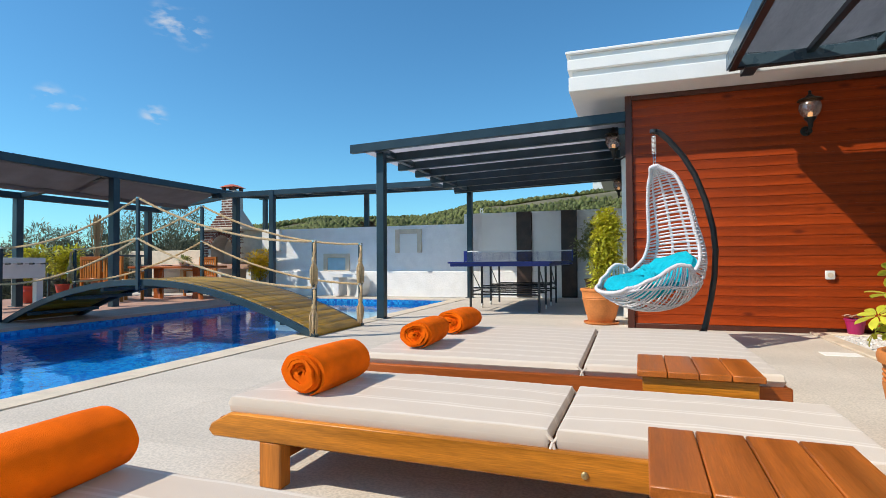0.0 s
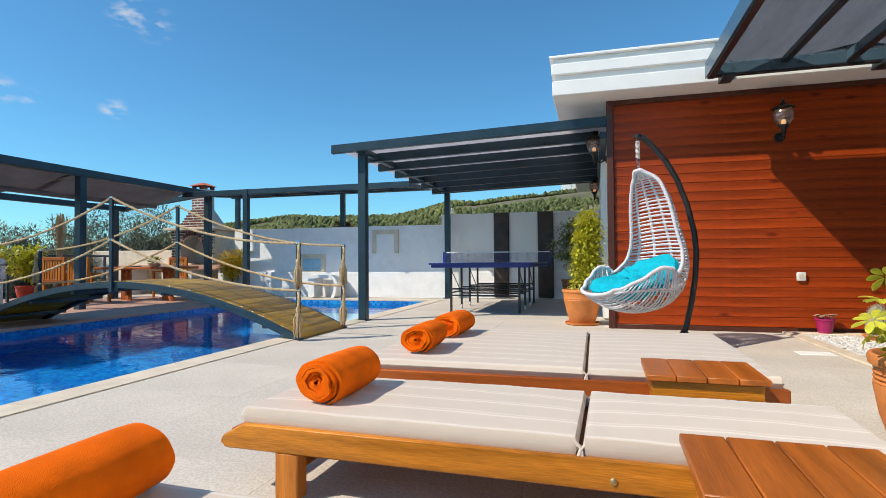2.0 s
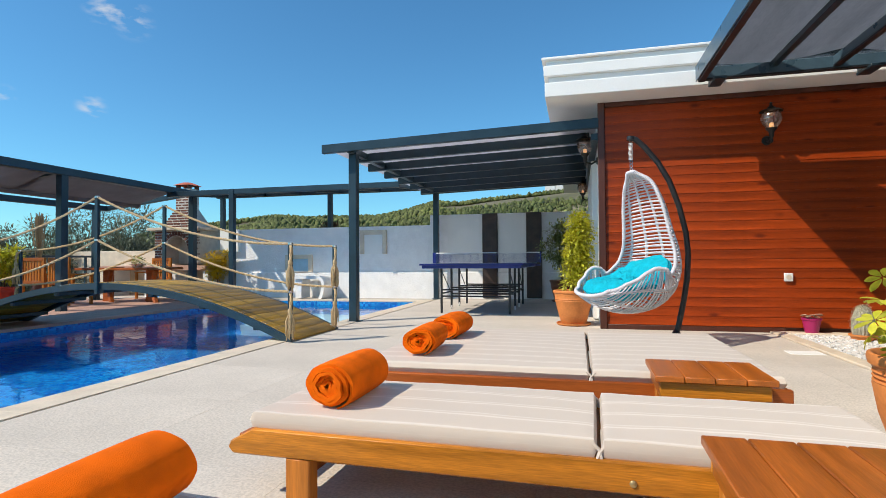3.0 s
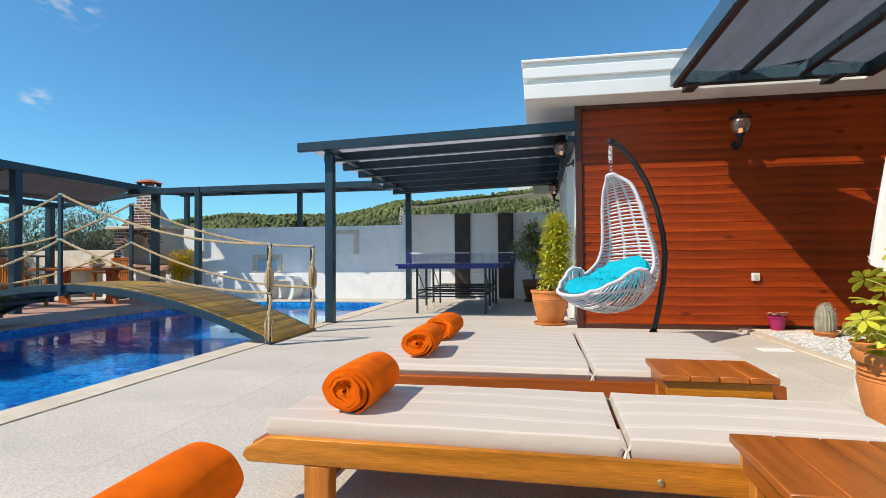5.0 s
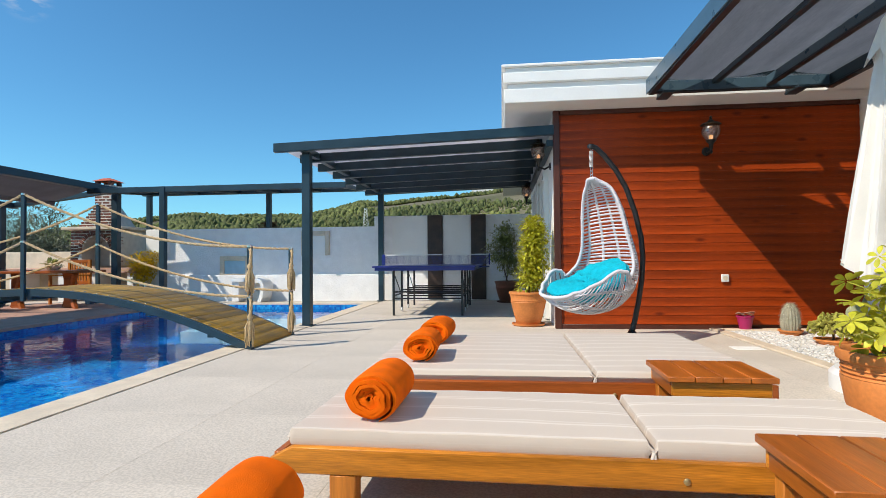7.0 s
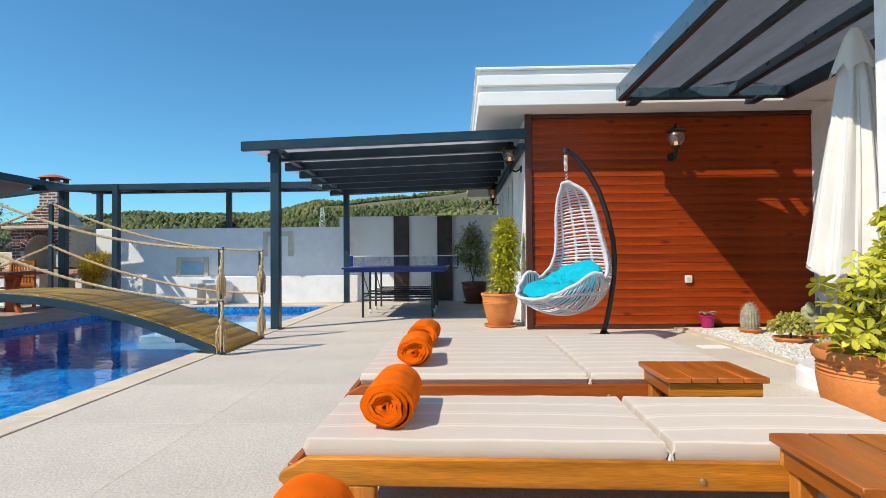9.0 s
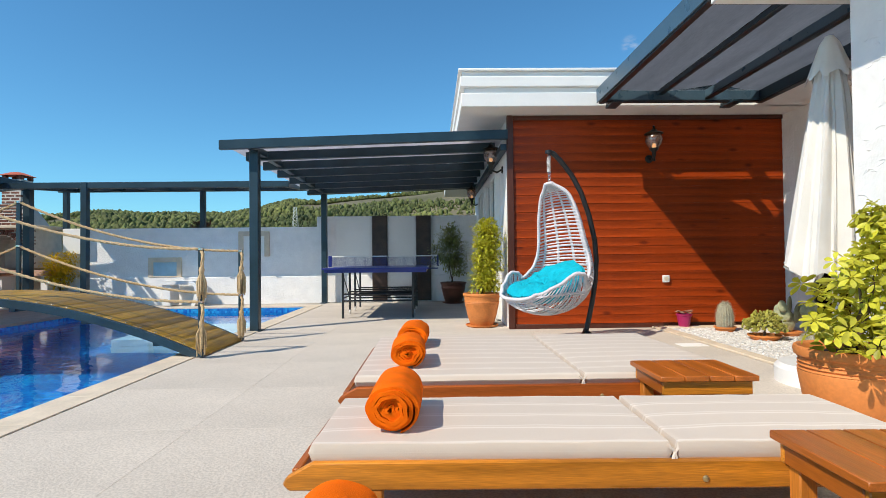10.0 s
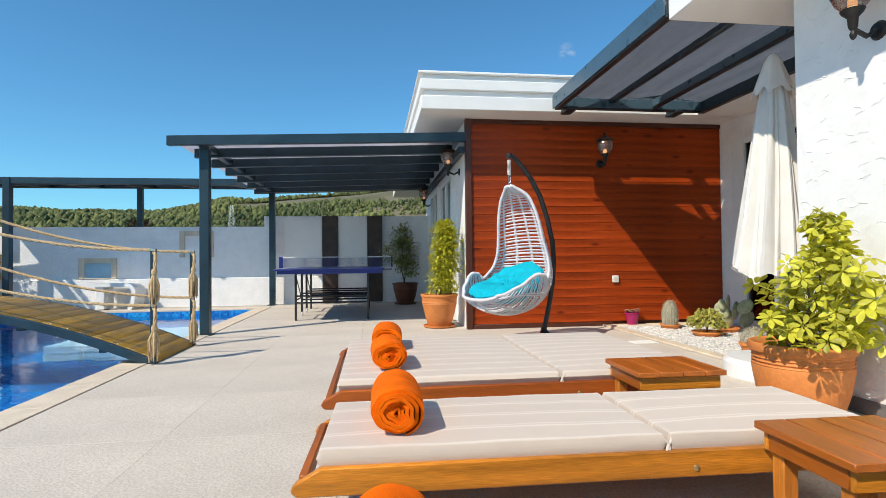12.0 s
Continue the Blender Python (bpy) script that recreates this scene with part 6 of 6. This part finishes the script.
# potted plants on the deck
M_RED = mat("red_plastic", (0.50, 0.045, 0.02), 0.45, vary=0.1)
for x, y, r, h, seed, m, lab, pm in ((-11.9, 7.75, 0.20, 0.36, 21, M_LEAF, "leafy yellow-green plant in a red pot", M_RED), (-12.05, 8.6, 0.20, 0.36, 22, M_LEAF, "leafy yellow-green plant in a red pot", M_RED), (-8.62, 10.88, 0.22, 0.30, 23, M_LEAF_Y, "golden-leaved shrub in a clay pot beside the barbecue", M_TERRA)):
    pot((x, y, D0), r, h, "round pot on the deck", pm, False, 0.04, "pots on the deck")
    def bushy(bm, rng, x=x, y=y, h=h, gold=(m is M_LEAF_Y)):
        for k in range(9):
            a = k * 2.4
            rr = 0.16 if k else 0.0
            crown(bm, rng, (x + rr * math.cos(a), y + rr * math.sin(a), h + 0.22 + 0.055 * k), (0.24, 0.24, 0.18), 170 if gold else 110, 0.075 if gold else 0.13, 0.035 if gold else 0.055, 0.3)
    stemmed("potted_shrub", (x, y, h + D0 - 0.03), [[(x, y, h + D0 - 0.04), (x + 0.02, y, h + 0.3), (x, y + 0.03, h + 0.6)]], lab, m, seed, bushy)


# ---- trees and hills beyond ----
def olive(at, height, spread, seed, label):
    t = thing("olive_tree", at, label, "tree", "olive trees")
    rng = random.Random(seed)
    a = Vector(at)
    bm = B()
    tips = []
    fork = a + Vector((0.1, 0, height * 0.32))
    tube(bm, [a, a + Vector((0.08, 0.05, height * 0.16)), fork], [0.20, 0.16, 0.13], 9)
    for k in range(7):
        an = k * math.tau / 7 + rng.uniform(-0.3, 0.3)
        e = a + Vector((math.cos(an) * spread * 0.6, math.sin(an) * spread * 0.6, height * rng.uniform(0.6, 0.85)))
        mid = fork.lerp(e, 0.5) + Vector((0, 0, 0.2))
        tube(bm, [fork, mid, e], [0.09, 0.055, 0.02], 7)
        tips += [mid, e]
    part("trunk", bm, M_BARK, t)
    bm = B()
    for k in range(96):
        c = rng.choice(tips) + Vector((rng.gauss(0, 0.25) * spread, rng.gauss(0, 0.25) * spread, rng.gauss(0, 0.10) * height))
        s = rng.uniform(0.22, 0.42)
        crown(bm, rng, c, (s * spread * 0.85, s * spread * 0.85, s * spread * 0.7), 230, 0.15, 0.04, 0.1)
    part("crown", bm, M_OLIVE, t)


for i, (x, y, hh, sp) in enumerate(((-17.2, 11.8, 5.2, 1.9), (-15.0, 14.2, 5.6, 2.1), (-20.5, 10.6, 4.8, 2.1), (-17.5, 16.5, 5.6, 2.4), (-23.5, 9.0, 4.4, 2.0), (-13.6, 17.0, 5.2, 1.9), (-18.8, 13.4, 5.0, 2.2), (-16.0, 9.6, 4.3, 1.6), (-14.2, 12.6, 4.9, 1.7))):
    olive((x, y, terrain(x, y) - 0.05), hh, sp, 40 + i, "grey-green olive tree on the slope below the deck")

# pines on the hillside
bm = B()
rng = random.Random(77)
shapes = []
for k in range(6):
    t = bmesh.new()
    bmesh.ops.create_icosphere(t, subdivisions=1, radius=1.0)
    pts = []
    for v in t.verts:
        p = v.co.copy()
        f = 1 + 0.55 * noise.noise(p * 1.9 + Vector((k * 7, 0, 0))) + 0.3 * noise.noise(p * 4.3 + Vector((0, k * 5, 0)))
        taper = 1.0 - (0.10 + 0.07 * k) * max(0, p.z)
        pts.append(Vector((p.x * f * taper, p.y * f * taper, p.z * (1 + 0.25 * noise.noise(p * 2.7 + Vector((k, k, 0)))))))
    shapes.append((pts, [[v.index for v in f.verts] for f in t.faces]))
    t.free()
verts, faces = [], []
count = 0
while count < 52000:
    az = radians(rng.uniform(-44, 20))
    r = 96 + 86 * rng.random() ** 0.75
    x, y = r * math.sin(az), r * math.cos(az)
    if noise.noise(Vector((x, y, 9)) * 0.035) < -0.30:
        continue
    if math.degrees(az) > -4 and noise.noise(Vector((x, y, 4)) * 0.06) < 0.0 and rng.random() < 0.65:
        continue
    count += 1
    h = rng.uniform(0.16, 0.36) if rng.random() < 0.8 else rng.uniform(0.36, 0.75)
    w = h * rng.uniform(0.6, 1.0)
    z = terrain(x, y)
    pts, fs = shapes[rng.randrange(6)]
    a = rng.random() * math.tau
    o = len(verts)
    verts += [(x + w * (p.x * math.cos(a) - p.y * math.sin(a)), y + w * (p.x * math.sin(a) + p.y * math.cos(a)), z + h * 0.75 + h * p.z) for p in pts]
    faces += [[o + i for i in f] for f in fs]
me = bpy.data.meshes.new("pine_wood")
me.from_pydata(verts, [], faces)
me.materials.append(M_PINE)
smooth(me, 60)
tagged(new("pine_wood", me), "pine wood covering the far hillside", "trees", "", "stuff")

# far houses on the ridge
for az, r, w, h in ((-1.6, 165, 4.2, 1.9), (-2.9, 160, 3.0, 1.5)):
    x, y = r * math.sin(radians(az)), r * math.cos(radians(az))
    z = terrain(x, y)
    vh = thing("villa", (x, y, z), "small pale house on the far ridge", "house")
    q = B()
    bx(q, x - w / 2, y, z - 1, x + w / 2, y + 3, z + 2.6 + h, 0.05)
    part("wall", q, M_PAINT, vh)
    q = B()
    bx(q, x - w / 2 - 0.2, y - 0.2, z + 2.6 + h, x + w / 2 + 0.2, y + 3.2, z + 2.8 + h, 0.03)
    part("roof", q, M_TILE_R, vh)
    for k in (-1, 1):
        q = B()
        bx(q, x + k * w * 0.25 - 0.4, y - 0.06, z + 1.7 + h, x + k * w * 0.25 + 0.4, y + 0.02, z + 2.4 + h)
        part("window", q, M_BLACK, vh)
# lattice power mast with a line
mast = thing("power_mast", (-21.25, 79.1, terrain(-21.25, 79.1)), "pale steel lattice power mast on the hillside", "mast")
mz, mt = terrain(-21.25, 79.1), 8.9
for sx, sy in ((-1, -1), (1, -1), (1, 1), (-1, 1)):
    q = B()
    tube(q, [(-21.25 + sx * 0.55, 79.1 + sy * 0.55, mz), (-21.25 + sx * 0.16, 79.1 + sy * 0.16, mt)], 0.022, 4)
    part("corner_bar", q, M_PLASTIC, mast)
q = B()
for k in range(12):
    za, zb = mz + (mt - mz) * k / 12, mz + (mt - mz) * (k + 1) / 12
    wa, wb = 0.55 - 0.39 * k / 12, 0.55 - 0.39 * (k + 1) / 12
    tube(q, [(-21.25 - wa, 79.1 - wa, za), (-21.25 + wb, 79.1 - wb, zb)], 0.02, 4)
    tube(q, [(-21.25 + wa, 79.1 - wa, za), (-21.25 - wb, 79.1 - wb, zb)], 0.02, 4)
part("bracing", q, M_PLASTIC, mast)
q = B()
tube(q, sag((-21.25, 79.1, mt - 0.3), (30, 92, 15.5), 1.2, 20), 0.009, 4)
tube(q, sag((-21.25, 79.1, mt - 0.8), (-60, 60, 4.0), 1.2, 20), 0.009, 4)
part("power_line", q, M_GREY, mast)
bsh = thing("dry_bush", (-6.12, 11.75, 0), "rust-brown bush showing above the garden wall", "bush")
bm = B()
crown(bm, random.Random(9), (-6.12, 11.75, 1.62), (0.26, 0.26, 0.17), 700, 0.09, 0.03, 0.2)
tube(bm, [(-6.12, 11.75, -3.0), (-6.12, 11.75, 1.5)], 0.04, 6)
part("foliage", bm, mat("rust_leaf", (0.16, 0.06, 0.025), 0.7, vary=0.3, island=0.4, bump=0), bsh)


# ---- pieces of floors and walls ----
def shared(name, dims, material, bev=0.004, cache={}):
    key = (name, tuple(round(d, 3) for d in dims))
    if key not in cache:
        q = B()
        bx(q, 0, 0, 0, dims[0], dims[1], dims[2], bev)
        me = bpy.data.meshes.new(name)
        q.to_mesh(me)
        q.free()
        me.materials.append(material)
        cache[key] = me
    return cache[key]


def piece(name, at, dims, material, parent, bev=0.004):
    o = new(name, shared(name, dims, material, bev))
    o.location = at
    o.parent = parent
    return o


# weatherboards, each leaning out at its foot
PITCH = 0.1062
k = 0
z = 0.056
rng = random.Random(31)
while z < WZ - 0.08:
    hgt = min(PITCH + 0.006, WZ - 0.076 - z)
    t = bmesh.new()
    L = WX1 - 0.006 - (WX0 + 0.078)
    prof = [(0.0, 0.0), (-0.0190, 0.001), (-0.0205, 0.004), (-0.0150, hgt), (0.0, hgt)]
    a = [t.verts.new((0, y, zz)) for y, zz in prof]
    b = [t.verts.new((L, y, zz)) for y, zz in prof]
    t.faces.new(a[::-1])
    t.faces.new(b)
    for i in range(5):
        t.faces.new((a[i], a[(i + 1) % 5], b[(i + 1) % 5], b[i]))
    bmesh.ops.recalc_face_normals(t, faces=t.faces[:])
    if k == 0 or hgt < PITCH:
        me = bpy.data.meshes.new("board")
        t.to_mesh(me)
        me.materials.append(M_WOODWALL)
        if k == 0:
            board_mesh = me
    else:
        me = board_mesh
    t.free()
    o = new("board", me)
    o.location = (WX0 + 0.078, WY - 0.004, z)
    o.parent = cladding
    z += PITCH
    k += 1

# paving slabs
SL = 0.90
for i in range(11):
    for j in range(17):
        x, y = POOL_X1 + COPING + i * SL, -3.6 + j * SL
        if x > 3.3 or y > 11.1 or (x > 1.3 and y < 2.5) or (x > 1.6 and y > 3.2) or (x > -0.2 and y > 6.4) or y < -0.6:
            continue
        w, d = SL - 0.0015, min(SL - 0.0015, 11.15 - y)
        piece("paving_slab", (x + 0.001, y + 0.001, -0.014), (w, d, 0.014), M_PAVE, terrace, 0.0)
# coping stones round the pool
for j in range(26):
    y = -5.0 + j * 0.6
    d = min(0.6, POOL_Y1 - y)
    if d > 0.05:
        piece("coping_stone", (POOL_X1 - 0.02, y + 0.0004, -0.03), (COPING + 0.018, d - 0.0008, 0.038), M_COPING, terrace, 0.002)
for i in range(7):
    x = POOL_X0 + i * 0.6
    w = min(0.6, POOL_X1 + COPING - x)
    if w > 0.05:
        piece("coping_stone", (x + 0.0015, POOL_Y1 - 0.018, -0.03), (w - 0.003, COPING + 0.018, 0.038), M_COPING, terrace, 0.002)
# deck boards along the pool
for i in range(22):
    x = POOL_X0 - 0.145 * (i + 1) + 0.05
    for j in range(4):
        y = -1.0 + j * 2.8 + (1.1 if i % 2 else 0)
        if y > POOL_Y1 - 0.2:
            continue
        piece("deck_board", (x + 0.002, y + 0.002, -0.042), (0.141, min(2.796, POOL_Y1 - y), 0.042), M_DECK, deck, 0.004)
